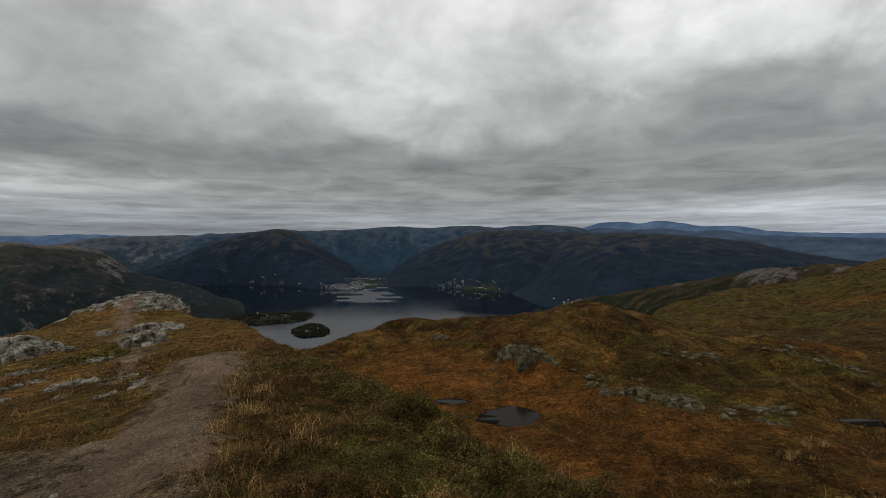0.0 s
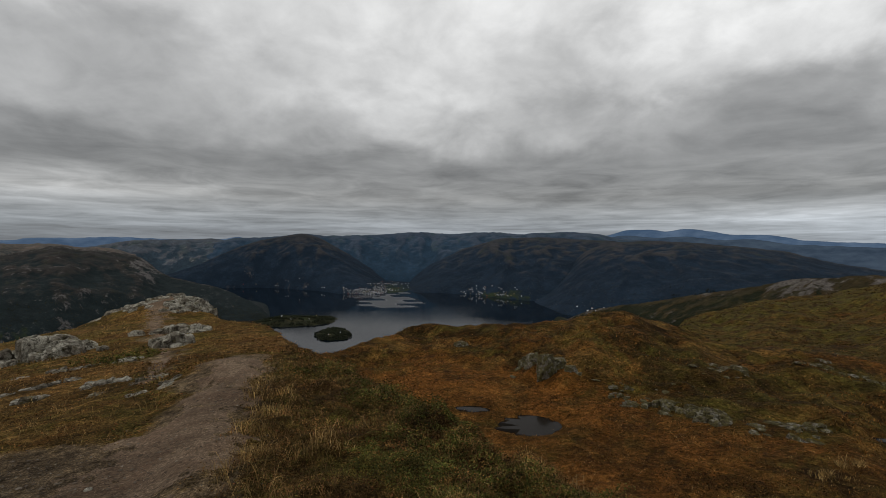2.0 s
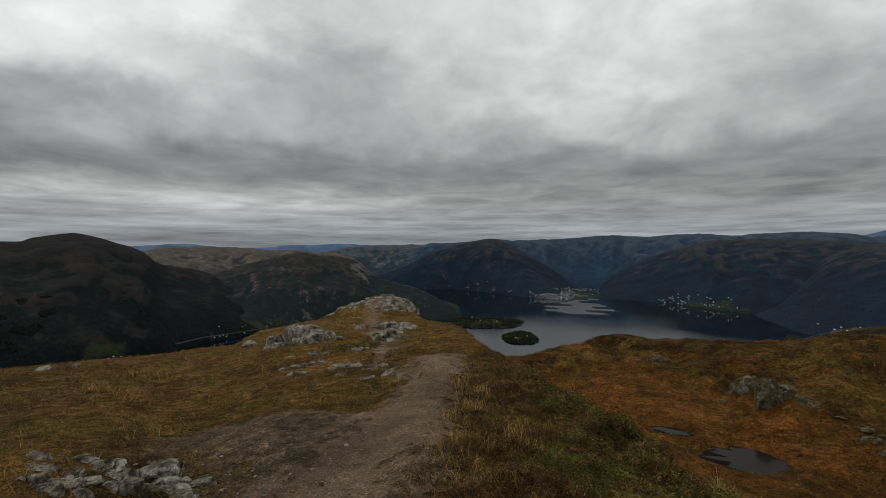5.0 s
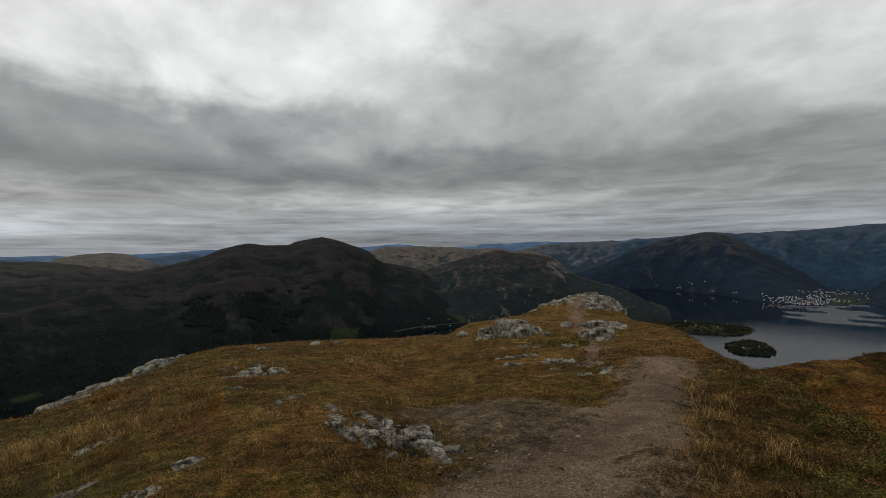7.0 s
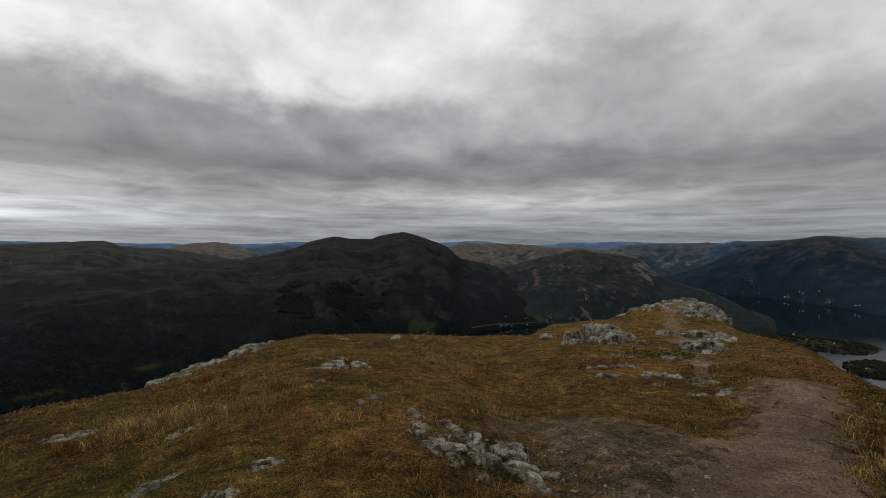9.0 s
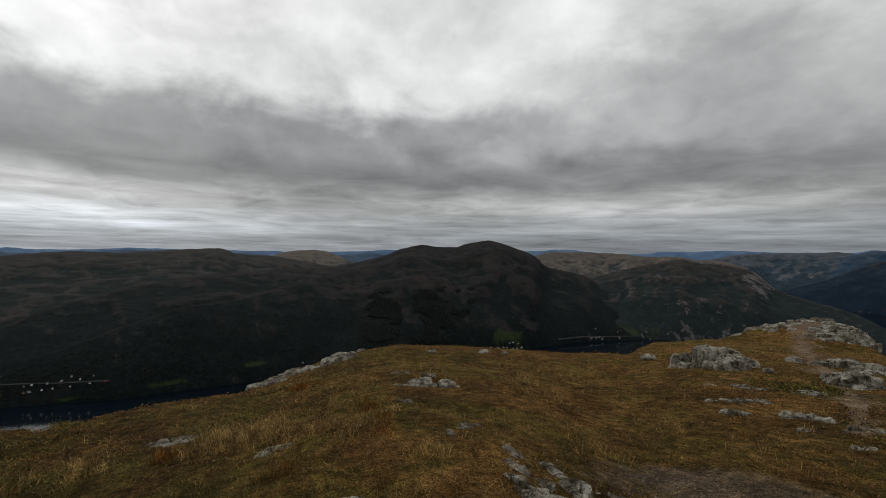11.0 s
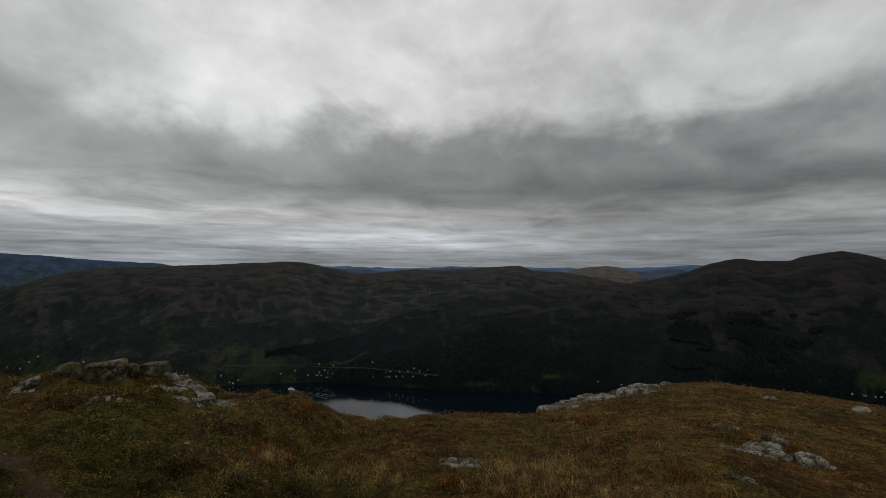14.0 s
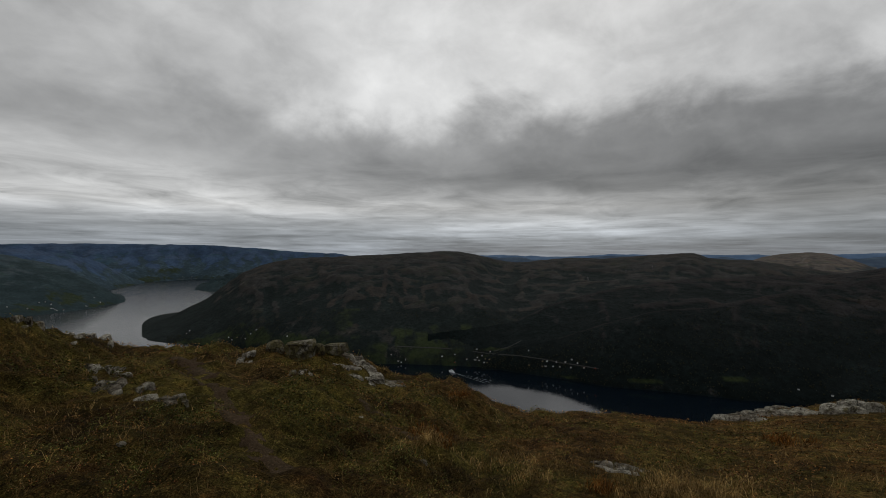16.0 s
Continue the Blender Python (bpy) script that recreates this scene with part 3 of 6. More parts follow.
def build_ground():
    fine = np.arange(-56, 180, 0.35)
    az = np.concatenate([fine, np.arange(180, 304, 2.0)])
    r = np.concatenate([[0.0005, 0.3], np.geomspace(0.7, 420, 340), np.geomspace(450, 4940, 30)])
    R, A = np.meshgrid(r, az, indexing="ij")
    X, Y = place_at(A, R)
    Z = ground_height(X, Y)
    me = sheet_mesh("ground", X, Y, Z, wrap=True)
    aw = np.where(A > 180, A - 360, A)
    d = R
    edge = eased(aw, MOOR, 3) + 3.0 * fbm(X / 6, Y / 6, 3, 25)
    bog = smoothstep(8.5, 12, d) * (1 - smoothstep(edge - 1.5, edge + 2.5, d)) * (1 - smoothstep(14, 20, aw))
    bog = bog * (0.2 + 0.8 * smoothstep(-36, -22, aw)) * np.clip(0.95 + 0.9 * fbm(X / 7, Y / 7, 3, 21), 0, 1)
    lush = np.clip(fbm(X / 4, Y / 4, 3, 33) * 1.4, 0, 1) * smoothstep(2.0, 3.5, d)
    lush = np.maximum(lush, smoothstep(105, 132, aw) * 0.85)
    bank = smoothstep(0.1, 0.7, X + 1.9 + 0.22 * Y) * smoothstep(1.0, 2.5, Y) * (1 - smoothstep(13, 16, d))
    deep = np.maximum(np.maximum(0.9 * bank, 0.72 * smoothstep(55, 112, aw) * smoothstep(4, 6, d + 3 * smoothstep(100, 120, aw))), 0.9 * smoothstep(9, 12, d) * (1 - smoothstep(19, 24, d + 4 * fbm(X / 4, Y / 4, 3, 27))) * (1 - smoothstep(-29, -23, aw)))
    deep = np.maximum(deep, 0.75 * smoothstep(0.0, 0.5, fbm(X / 5, Y / 5, 3, 29) + 0.2) * smoothstep(edge - 1, edge + 2, d) * (1 - smoothstep(60, 90, d)) * (1 - smoothstep(-4, 4, aw)))
    deep = np.maximum(deep, smoothstep(46, 66, d) * (1 - smoothstep(-24, -16, aw)) * np.clip(0.75 + 1.3 * fbm(X / 26, Y / 26, 4, 95), 0.25, 1))
    paint(me, "deep", deep)
    moor = smoothstep(9, 22, d) * (1 - smoothstep(16, 22, aw))
    paint(me, "bog", bog), paint(me, "lush", lush), paint(me, "moor", moor)
    me.materials.append(HEATH)
    tagged(new("ground", me), "brown and green autumn heath on the mountain ridge", "ground", kind="structure")


build_ground()


def build_water():
    r = np.concatenate([[150.0], np.geomspace(300, 4945, 90)])
    az = np.concatenate([np.arange(-60, 180, 0.8), np.arange(180, 300, 4.0)])
    R, A = np.meshgrid(r, az, indexing="ij")
    X, Y = place_at(A, R)
    me = sheet_mesh("water", X, Y, np.full_like(X, WATER), wrap=True)
    rag = fbm(X / 160, Y / 160, 4, 83)
    near = np.hypot((A - 120) / 10, (R - 700) / 80) + 0.5 * rag
    bay = np.hypot((A - 9.5 - (1700 - R) / 130) / 3.4, (R - 1690) / 190) + 1.3 * fbm(X / 170, Y / 34, 4, 84)
    open_bay = np.hypot((A - 8) / 19, (R - 1120) / 390) + 0.5 * fbm(X / 260, Y / 110, 3, 86)
    breeze = np.maximum(0.10 * (1 - smoothstep(0.3, 1.1, near)), np.maximum(0.9 * (1 - smoothstep(0.85, 1.0, bay)), 0.16 * (1 - smoothstep(0.85, 1.1, open_bay))))
    breeze = np.maximum(breeze, (0.36 + 0.1 * smoothstep(1700, 2600, R)) * smoothstep(128, 140, A) * (1 - smoothstep(190, 200, A)))
    paint(me, "breeze", breeze)
    me.materials.append(FJORD)
    tagged(new("water", me), "calm dark fjord water mirroring the clouds", "water", kind="structure")


build_water()

SLOPES = {}


def mountain(key, label, crest, foot, material, base=-204.0, rows=76, step=0.18, rough=1.0, bulge=1.0, seed=1, back=1.3, kind="", gully=60.0, meadows=(), cliffs=()):
    """A range: its crest by (bearing, distance, degrees over the level of the eye), its foot by (bearing, distance)."""
    az = np.arange(crest[0][0], crest[-1][0] + step / 2, step)
    cr, ce = eased(az, crest, 1), eased(az, crest, 2)
    ce = ce + fbm(az / 0.9, az * 0 + seed, 4, seed) * 0.07
    cz = EYE + cr * np.tan(np.radians(ce))
    fr = np.minimum(eased(az, foot, 1), cr - 25)
    u = np.concatenate([np.linspace(0, 1, rows), 1 + np.linspace(0, 1, 12)[1:] ** 1.5 * (back - 1)])
    U, A = np.meshgrid(u, az, indexing="ij")
    front = np.clip(U, 0, 1)
    R = fr + (cr - fr) * front + np.maximum(U - 1, 0) * cr * 0.8
    X, Y = place_at(A, R)
    shape = front ** (0.95 / bulge)
    Z = base + (cz - base) * shape
    rise = np.clip((cz - base) / 200, 0.05, 1.2)
    env = np.sin(np.pi * np.clip(front, 0, 1)) ** 0.8
    warp = fbm(X / 260, Y / 260, 3, seed + 5) * 60
    Z = Z + rough * rise * env * (ridged((X + warp) / (gully * 4), (Y - warp) / (gully * 4), 4, seed) * 16 + fbm(X / gully, Y / gully, 4, seed + 2) * 9)
    # spurs and gullies running down the slope
    run = np.radians(A) * np.mean(cr) + warp * 1.6 + fbm(R / 300, A * 0.3, 3, seed + 21) * 120
    Z = Z + rough * rise * env * (ridged(run / (gully * 4.5), R / (gully * 12), 3, seed + 31) * 26 + ridged(run / (gully * 1.5), R / (gully * 9), 3, seed + 33) * 4)
    Z = Z + rough * fbm(X / 18, Y / 18, 3, seed + 9) * 1.8 * np.clip(front * 5, 0, 1)
    # keep the crest the highest line in sight
    limit = EYE + R * np.tan(np.radians(ce - 0.03 - 0.35 * (1 - front)))
    Z = np.where(U < 0.995, np.minimum(Z, np.maximum(limit, base)), Z)
    Z = np.where(U > 1, cz - (U - 1) / (back - 1) * (cz - base) * 0.9, Z)
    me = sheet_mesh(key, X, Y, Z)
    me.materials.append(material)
    meadow = np.zeros_like(X)
    for b, low, wide, deep in meadows:
        ragged = fbm(X / 26, Y / 26, 4, 71, 0.65) * 1.5
        meadow = np.maximum(meadow, 1 - smoothstep(0.7, 1.1, np.hypot((A - b) / wide, (front - low) / deep) + ragged))
    # how far each place lies below its smoothed surroundings, for the painted relief shade
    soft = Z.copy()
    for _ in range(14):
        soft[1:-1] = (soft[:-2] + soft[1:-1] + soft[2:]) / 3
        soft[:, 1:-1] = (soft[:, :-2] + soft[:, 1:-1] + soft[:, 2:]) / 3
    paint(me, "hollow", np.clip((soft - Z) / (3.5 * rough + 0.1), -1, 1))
    bare = np.zeros_like(X)
    for b, low, wide, deep in cliffs:
        bare = np.maximum(bare, 1 - smoothstep(0.5, 1.1, np.hypot((A - b) / wide, (front - low) / deep) + 0.5 * fbm(X / 40, Y / 40, 3, 73)))
    paint(me, "meadow", meadow), paint(me, "cliff", bare)
    SLOPES[key] = (az, u, X, Y, Z)
    name = "backdrop" if kind else "mountain"
    return tagged(new(name, me), label, "" if kind else "mountain", "" if kind else "mountains round the fjord", kind)


def flat_crest(distance, *pairs):
    return [(a, distance, e) for a, e in pairs]


fields = random.Random(31)
FIELDS = [(104 + 1.15 * k + fields.uniform(-0.4, 0.4), fields.uniform(0.015, 0.10), fields.uniform(0.5, 1.2), fields.uniform(0.008, 0.022)) for k in range(32)]


mountain("far", "distant haze-blue mountain ranges on the horizon", flat_crest(4850,
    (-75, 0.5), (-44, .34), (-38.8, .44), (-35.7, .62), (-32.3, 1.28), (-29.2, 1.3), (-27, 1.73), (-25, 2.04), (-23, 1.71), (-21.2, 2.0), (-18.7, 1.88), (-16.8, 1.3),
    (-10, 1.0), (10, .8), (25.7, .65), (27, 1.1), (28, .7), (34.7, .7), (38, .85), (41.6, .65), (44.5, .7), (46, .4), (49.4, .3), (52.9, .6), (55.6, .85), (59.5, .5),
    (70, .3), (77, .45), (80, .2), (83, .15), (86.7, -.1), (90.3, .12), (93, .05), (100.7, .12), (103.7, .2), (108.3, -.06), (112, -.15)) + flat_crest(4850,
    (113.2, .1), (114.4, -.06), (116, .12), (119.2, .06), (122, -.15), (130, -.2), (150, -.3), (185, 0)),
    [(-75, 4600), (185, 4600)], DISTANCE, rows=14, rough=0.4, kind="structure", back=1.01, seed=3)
mountain("near_blue", "dark haze-blue ridges before the far ranges", flat_crest(4500, (-75, -.4), (-44, -.1), (-38, .1), (-34, .3), (-31, .85), (-28, .75), (-25, 1.15), (-22, 1.0), (-19, 1.35), (-16, .9), (-12, .4)),
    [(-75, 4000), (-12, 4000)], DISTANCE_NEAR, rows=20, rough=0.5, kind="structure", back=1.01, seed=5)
mountain("mid_blue", "low haze-blue hills on the horizon", flat_crest(4600, (76, -.3), (79, .1), (81, -.2), (90, -.5), (93, -.15), (96, -.35), (101, -.1), (104.5, -.02), (107, -.3), (113, -.5), (115, -.12), (117.5, -.2), (121, -.1), (124, -.5)),
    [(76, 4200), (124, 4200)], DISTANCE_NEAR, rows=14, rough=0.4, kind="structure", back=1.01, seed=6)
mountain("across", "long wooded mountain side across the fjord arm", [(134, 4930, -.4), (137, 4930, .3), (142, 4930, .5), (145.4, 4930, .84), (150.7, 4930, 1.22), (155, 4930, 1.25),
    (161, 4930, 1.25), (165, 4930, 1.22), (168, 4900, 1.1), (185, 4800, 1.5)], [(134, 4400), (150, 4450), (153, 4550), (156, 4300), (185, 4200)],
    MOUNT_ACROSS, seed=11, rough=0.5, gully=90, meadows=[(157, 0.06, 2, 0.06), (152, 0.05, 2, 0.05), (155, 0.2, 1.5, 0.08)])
mountain("mid_spur", "haze-blue wooded spur running out into the fjord arm", [(157.2, 4150, -2.75), (157.8, 4080, -2.5), (158.4, 4000, -2.15), (159.5, 3900, -1.5), (161, 3800, -.6), (163, 3700, .15), (167, 3600, .7), (172, 3500, .9)],
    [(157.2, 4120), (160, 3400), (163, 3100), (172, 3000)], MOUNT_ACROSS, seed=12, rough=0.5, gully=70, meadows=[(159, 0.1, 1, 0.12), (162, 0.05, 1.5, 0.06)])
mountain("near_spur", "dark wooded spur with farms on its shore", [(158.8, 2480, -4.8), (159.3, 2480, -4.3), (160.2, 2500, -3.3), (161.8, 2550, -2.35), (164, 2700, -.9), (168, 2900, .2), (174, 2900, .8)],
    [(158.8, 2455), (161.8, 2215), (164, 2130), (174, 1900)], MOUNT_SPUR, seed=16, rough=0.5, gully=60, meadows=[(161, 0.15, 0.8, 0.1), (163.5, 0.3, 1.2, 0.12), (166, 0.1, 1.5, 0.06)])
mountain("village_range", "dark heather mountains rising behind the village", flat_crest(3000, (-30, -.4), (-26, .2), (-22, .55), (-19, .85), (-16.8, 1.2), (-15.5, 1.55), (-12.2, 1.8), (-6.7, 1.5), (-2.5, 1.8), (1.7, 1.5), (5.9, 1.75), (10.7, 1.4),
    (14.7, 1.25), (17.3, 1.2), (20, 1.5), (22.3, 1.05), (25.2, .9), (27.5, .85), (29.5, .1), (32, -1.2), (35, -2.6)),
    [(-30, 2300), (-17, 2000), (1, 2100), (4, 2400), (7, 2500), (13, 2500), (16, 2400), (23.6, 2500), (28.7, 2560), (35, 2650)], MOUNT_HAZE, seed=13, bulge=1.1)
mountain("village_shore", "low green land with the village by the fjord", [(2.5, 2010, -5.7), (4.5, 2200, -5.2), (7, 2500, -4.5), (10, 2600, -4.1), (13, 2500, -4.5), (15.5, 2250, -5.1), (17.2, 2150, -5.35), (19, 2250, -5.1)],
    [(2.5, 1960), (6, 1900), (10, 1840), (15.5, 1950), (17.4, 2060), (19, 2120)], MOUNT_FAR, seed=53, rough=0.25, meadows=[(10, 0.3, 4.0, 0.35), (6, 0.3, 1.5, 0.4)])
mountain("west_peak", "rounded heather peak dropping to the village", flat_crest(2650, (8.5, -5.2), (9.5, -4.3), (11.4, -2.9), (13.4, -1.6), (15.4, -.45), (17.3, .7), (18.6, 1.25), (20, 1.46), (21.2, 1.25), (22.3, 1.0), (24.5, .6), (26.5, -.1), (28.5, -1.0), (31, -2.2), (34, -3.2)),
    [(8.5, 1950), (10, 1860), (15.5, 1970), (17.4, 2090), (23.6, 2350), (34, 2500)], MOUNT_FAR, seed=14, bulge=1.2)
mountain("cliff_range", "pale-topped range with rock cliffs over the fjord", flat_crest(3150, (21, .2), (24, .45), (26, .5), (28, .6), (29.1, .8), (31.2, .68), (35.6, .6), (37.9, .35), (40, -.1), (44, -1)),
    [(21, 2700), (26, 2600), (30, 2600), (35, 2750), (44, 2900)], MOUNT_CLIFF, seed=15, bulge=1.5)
mountain("plateau", "bare tan plateau range", flat_crest(2450, (36.5, -1), (38.5, -.25), (41, -.2), (43, .15), (46.4, .05), (48.7, .4), (52.9, .5), (55.6, .48), (57.3, .5), (58.5, 0), (59.7, -.15), (63, -1.5)),
    [(36, 1950), (63, 1950)], MOUNT_PALE, base=-140, seed=17, bulge=1.3)
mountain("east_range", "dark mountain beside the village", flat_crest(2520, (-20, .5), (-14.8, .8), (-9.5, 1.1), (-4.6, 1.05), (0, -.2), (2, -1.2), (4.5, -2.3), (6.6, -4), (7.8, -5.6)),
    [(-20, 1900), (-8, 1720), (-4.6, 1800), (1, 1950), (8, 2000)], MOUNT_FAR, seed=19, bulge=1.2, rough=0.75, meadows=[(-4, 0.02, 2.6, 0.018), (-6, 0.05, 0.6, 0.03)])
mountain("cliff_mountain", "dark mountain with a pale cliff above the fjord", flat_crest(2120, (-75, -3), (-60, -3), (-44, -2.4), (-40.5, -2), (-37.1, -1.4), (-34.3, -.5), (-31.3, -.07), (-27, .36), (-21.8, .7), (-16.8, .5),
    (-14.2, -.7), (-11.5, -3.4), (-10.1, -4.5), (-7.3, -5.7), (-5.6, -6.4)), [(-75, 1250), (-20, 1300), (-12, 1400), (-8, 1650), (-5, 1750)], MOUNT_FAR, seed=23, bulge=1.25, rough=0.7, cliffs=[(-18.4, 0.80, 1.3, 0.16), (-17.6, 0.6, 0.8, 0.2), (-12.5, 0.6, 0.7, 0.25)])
mountain("valley_side", "green and rocky valley side below the moor", [(-75, 560, -2), (-60, 600, -2), (-46, 620, -2.2), (-42, 620, -2.7), (-40.5, 620, -2.5), (-37.1, 640, -2.95), (-34.8, 660, -3.1), (-32.3, 680, -3.75),
    (-29.7, 700, -4.45), (-25.9, 740, -5.2), (-21.2, 800, -6.3), (-18, 860, -6.85), (-14.8, 950, -7.5), (-12.4, 1080, -8.6), (-10.8, 1180, -9.6), (-9, 1300, -9.8)],
    [(-75, 380), (-30, 400), (-20, 480), (-12, 800), (-9, 1000)], MOUNT_GREEN, base=-206, seed=29, bulge=1.5, rough=0.5, gully=45, cliffs=[(-35.5, 0.9, 3.2, 0.12), (-41.5, 0.9, 1.5, 0.1)])
mountain("twin_peak", "dark brown mountain with two rounded tops and a long spur", [(46.5, 1500, -6.5), (48.8, 1560, -4.6), (52.9, 1640, -2.3), (54.4, 1650, -1.96), (55.6, 1650, -1.7), (57.6, 1650, -1.3), (58.2, 1650, -.5),
    (59.3, 1650, .25), (61.8, 1650, 1.1), (64.15, 1650, 1.85), (66.8, 1650, 1.45), (68.1, 1650, .98), (70.1, 1650, .85), (72.6, 1650, 1.2), (75.3, 1620, .6), (76.8, 1600, -.1), (78.5, 1580, -.6), (80.2, 1560, -1.0),
    (83.3, 1500, -1.73), (89.6, 1430, -2.1), (96.2, 1330, -2.5), (105.4, 1150, -4.1), (110.8, 1050, -5.7), (113.3, 1000, -7.0), (115.7, 960, -8.1), (120, 930, -8.8), (126, 910, -9.6)],
    [(46, 1230), (53, 1130), (57, 1060), (60, 1000), (75, 850), (91, 770), (105, 757), (115, 810), (126, 885)], MOUNT_NEAR, seed=31, bulge=1.6, rough=0.6, meadows=[(117, 0.3, 3, 0.03), (121, 0.16, 2, 0.03), (62, 0.03, 1.5, 0.02)])
mountain("tan_hill", "small tan hill beyond the long spur", flat_crest(2900, (81, -1.2), (82.5, -.5), (84, .09), (86, .35), (88, .19), (90, -.3), (92, -1.2)), [(81, 2300), (92, 2300)], MOUNT_PALE, base=-110, seed=47, rough=0.6, bulge=1.3)
mountain("low_spur", "wooded spur running down to the shore", [(71, 1380, -5), (75, 1400, -2.6), (80.2, 1330, -2.0), (86.1, 1130, -3.2), (94.2, 965, -5.5), (99.3, 910, -6.1), (105.3, 880, -8.0), (110.7, 865, -10), (115.6, 850, -11), (119.5, 845, -12.6)],
    [(71, 900), (91, 768), (105, 755), (115, 808), (120, 845)], MOUNT_NEAR, seed=37, bulge=1.4, rough=0.6, meadows=[(92, 0.10, 2, 0.012), (101, 0.06, 1.5, 0.014), (109, 0.05, 1.2, 0.02)])
mountain("long_hill", "long brown hill above the shore farms", [(83, 2300, -1.7), (86.1, 2250, -1.2), (88.9, 2200, -.7), (90.3, 2150, -.45), (94, 2100, -.35), (95.6, 2080, .3), (99.5, 2050, .15), (102.5, 2000, -.15), (105.5, 2000, -.35), (108.3, 2000, -.2), (111.5, 1950, -.4), (114.4, 1950, -.8), (116.3, 1900, -.75),
    (118.1, 1850, -.3), (119.8, 1800, .1), (122, 1780, .5), (124.2, 1750, .6), (130.2, 1700, .3), (137, 1650, -.05), (142.3, 1620, -.28), (145.4, 1600, -.93), (147.8, 1580, -1.9), (149, 1570, -2.8), (151.2, 1560, -4.6), (155, 1540, -6.5), (157.4, 1500, -7.7)],
    [(83, 900), (104, 770), (110, 780), (120, 840), (130, 865), (137, 880), (150, 1150), (157.5, 1290)], MOUNT_HILL, seed=41, bulge=1.6, rough=0.55, meadows=[(126, 0.02, 5, 0.03), (142, 0.03, 5, 0.03), (136.5, 0.16, 1.6, 0.06), (150, 0.05, 4, 0.06)] + FIELDS)
mountain("crag_mountain", "grey-brown craggy mountain above the headland", [(22.5, 1390, -9), (24, 1420, -7.5), (25.5, 1480, -6.4), (28, 1560, -5.0), (30.8, 1600, -4.15), (33.4, 1640, -3.4), (34.4, 1680, -2.8), (36, 1720, -1.2), (37.5, 1740, -.9), (39, 1750, -.6), (41, 1760, -.42),
    (42.8, 1760, -.05), (44, 1760, -.3), (45.5, 1760, -.67), (48.5, 1740, -1.4), (52.9, 1700, -2.7), (58, 1650, -4.5)], [(22, 1340), (30, 1330), (46, 1240), (53, 1150), (58, 1100)], MOUNT_CRAG, seed=43, bulge=1.35, cliffs=[(35.5, 0.8, 1.6, 0.25)], meadows=[(48, 0.04, 3, 0.05)])


# ---------------------------------------------------------------- land in the fjord
def low_land(name, label, category, az, r, half_az, half_r, height, seed, material):
    """A low wooded island or headland, longer one way than the other."""
    t, v = np.meshgrid(np.linspace(0, 2 * np.pi, 120, endpoint=False), np.linspace(0, 1, 26) ** 0.8)
    edge = 1 + 0.22 * fbm(np.cos(t) * 1.6 + seed, np.sin(t) * 1.6, 4, seed)
    X, Y = place_at(az + half_az * v * edge * np.cos(t), r + half_r * v * edge * np.sin(t))
    Z = WATER - 1 + height * (1 - v**2.4) * (0.8 + 0.5 * fbm(X / 40, Y / 40, 3, seed))
    me = sheet_mesh(name, X, Y, Z, wrap=True)
    paint(me, "meadow", np.clip(fbm(X / 30, Y / 30, 3, seed + 4) * 1.4 - 0.2, 0, 0.7) * (v < 0.75))
    me.materials.append(material)
    SLOPES[name] = (None, None, X, Y, Z)
    return tagged(new(name, me), label, category, "", "structure" if category == "headland" else "")


SHORE_LAND = mountain_material("wooded_shore_land", (0.018, 0.019, 0.010), (0.013, 0.017, 0.008), (0.09, 0.085, 0.075), 0.3, -400, 3.0)
low_land("island", "small wooded island with a few cabins", "island", 16.1, 1075, 2.25, 75, 9, 5, SHORE_LAND)
low_land("headland", "low wooded headland reaching into the fjord", "headland", 20.6, 1290, 5.2, 85, 15, 8, SHORE_LAND)
low_land("far_point", "wooded point closing the far fjord arm", "headland", 148.0, 3250, 4.3, 480, 85, 12, MOUNT_SPUR)


# ---------------------------------------------------------------- woods
def slope_spot(key, az, low):
    """A place on a slope by bearing and by its share of the way from foot to crest."""
    azs, us, X, Y, Z = SLOPES[key]
    j = int(np.clip(np.searchsorted(azs, az), 0, len(azs) - 1))
    i = int(np.clip(np.searchsorted(us, low), 0, len(us) - 1))
    return X[i, j], Y[i, j], Z[i, j]


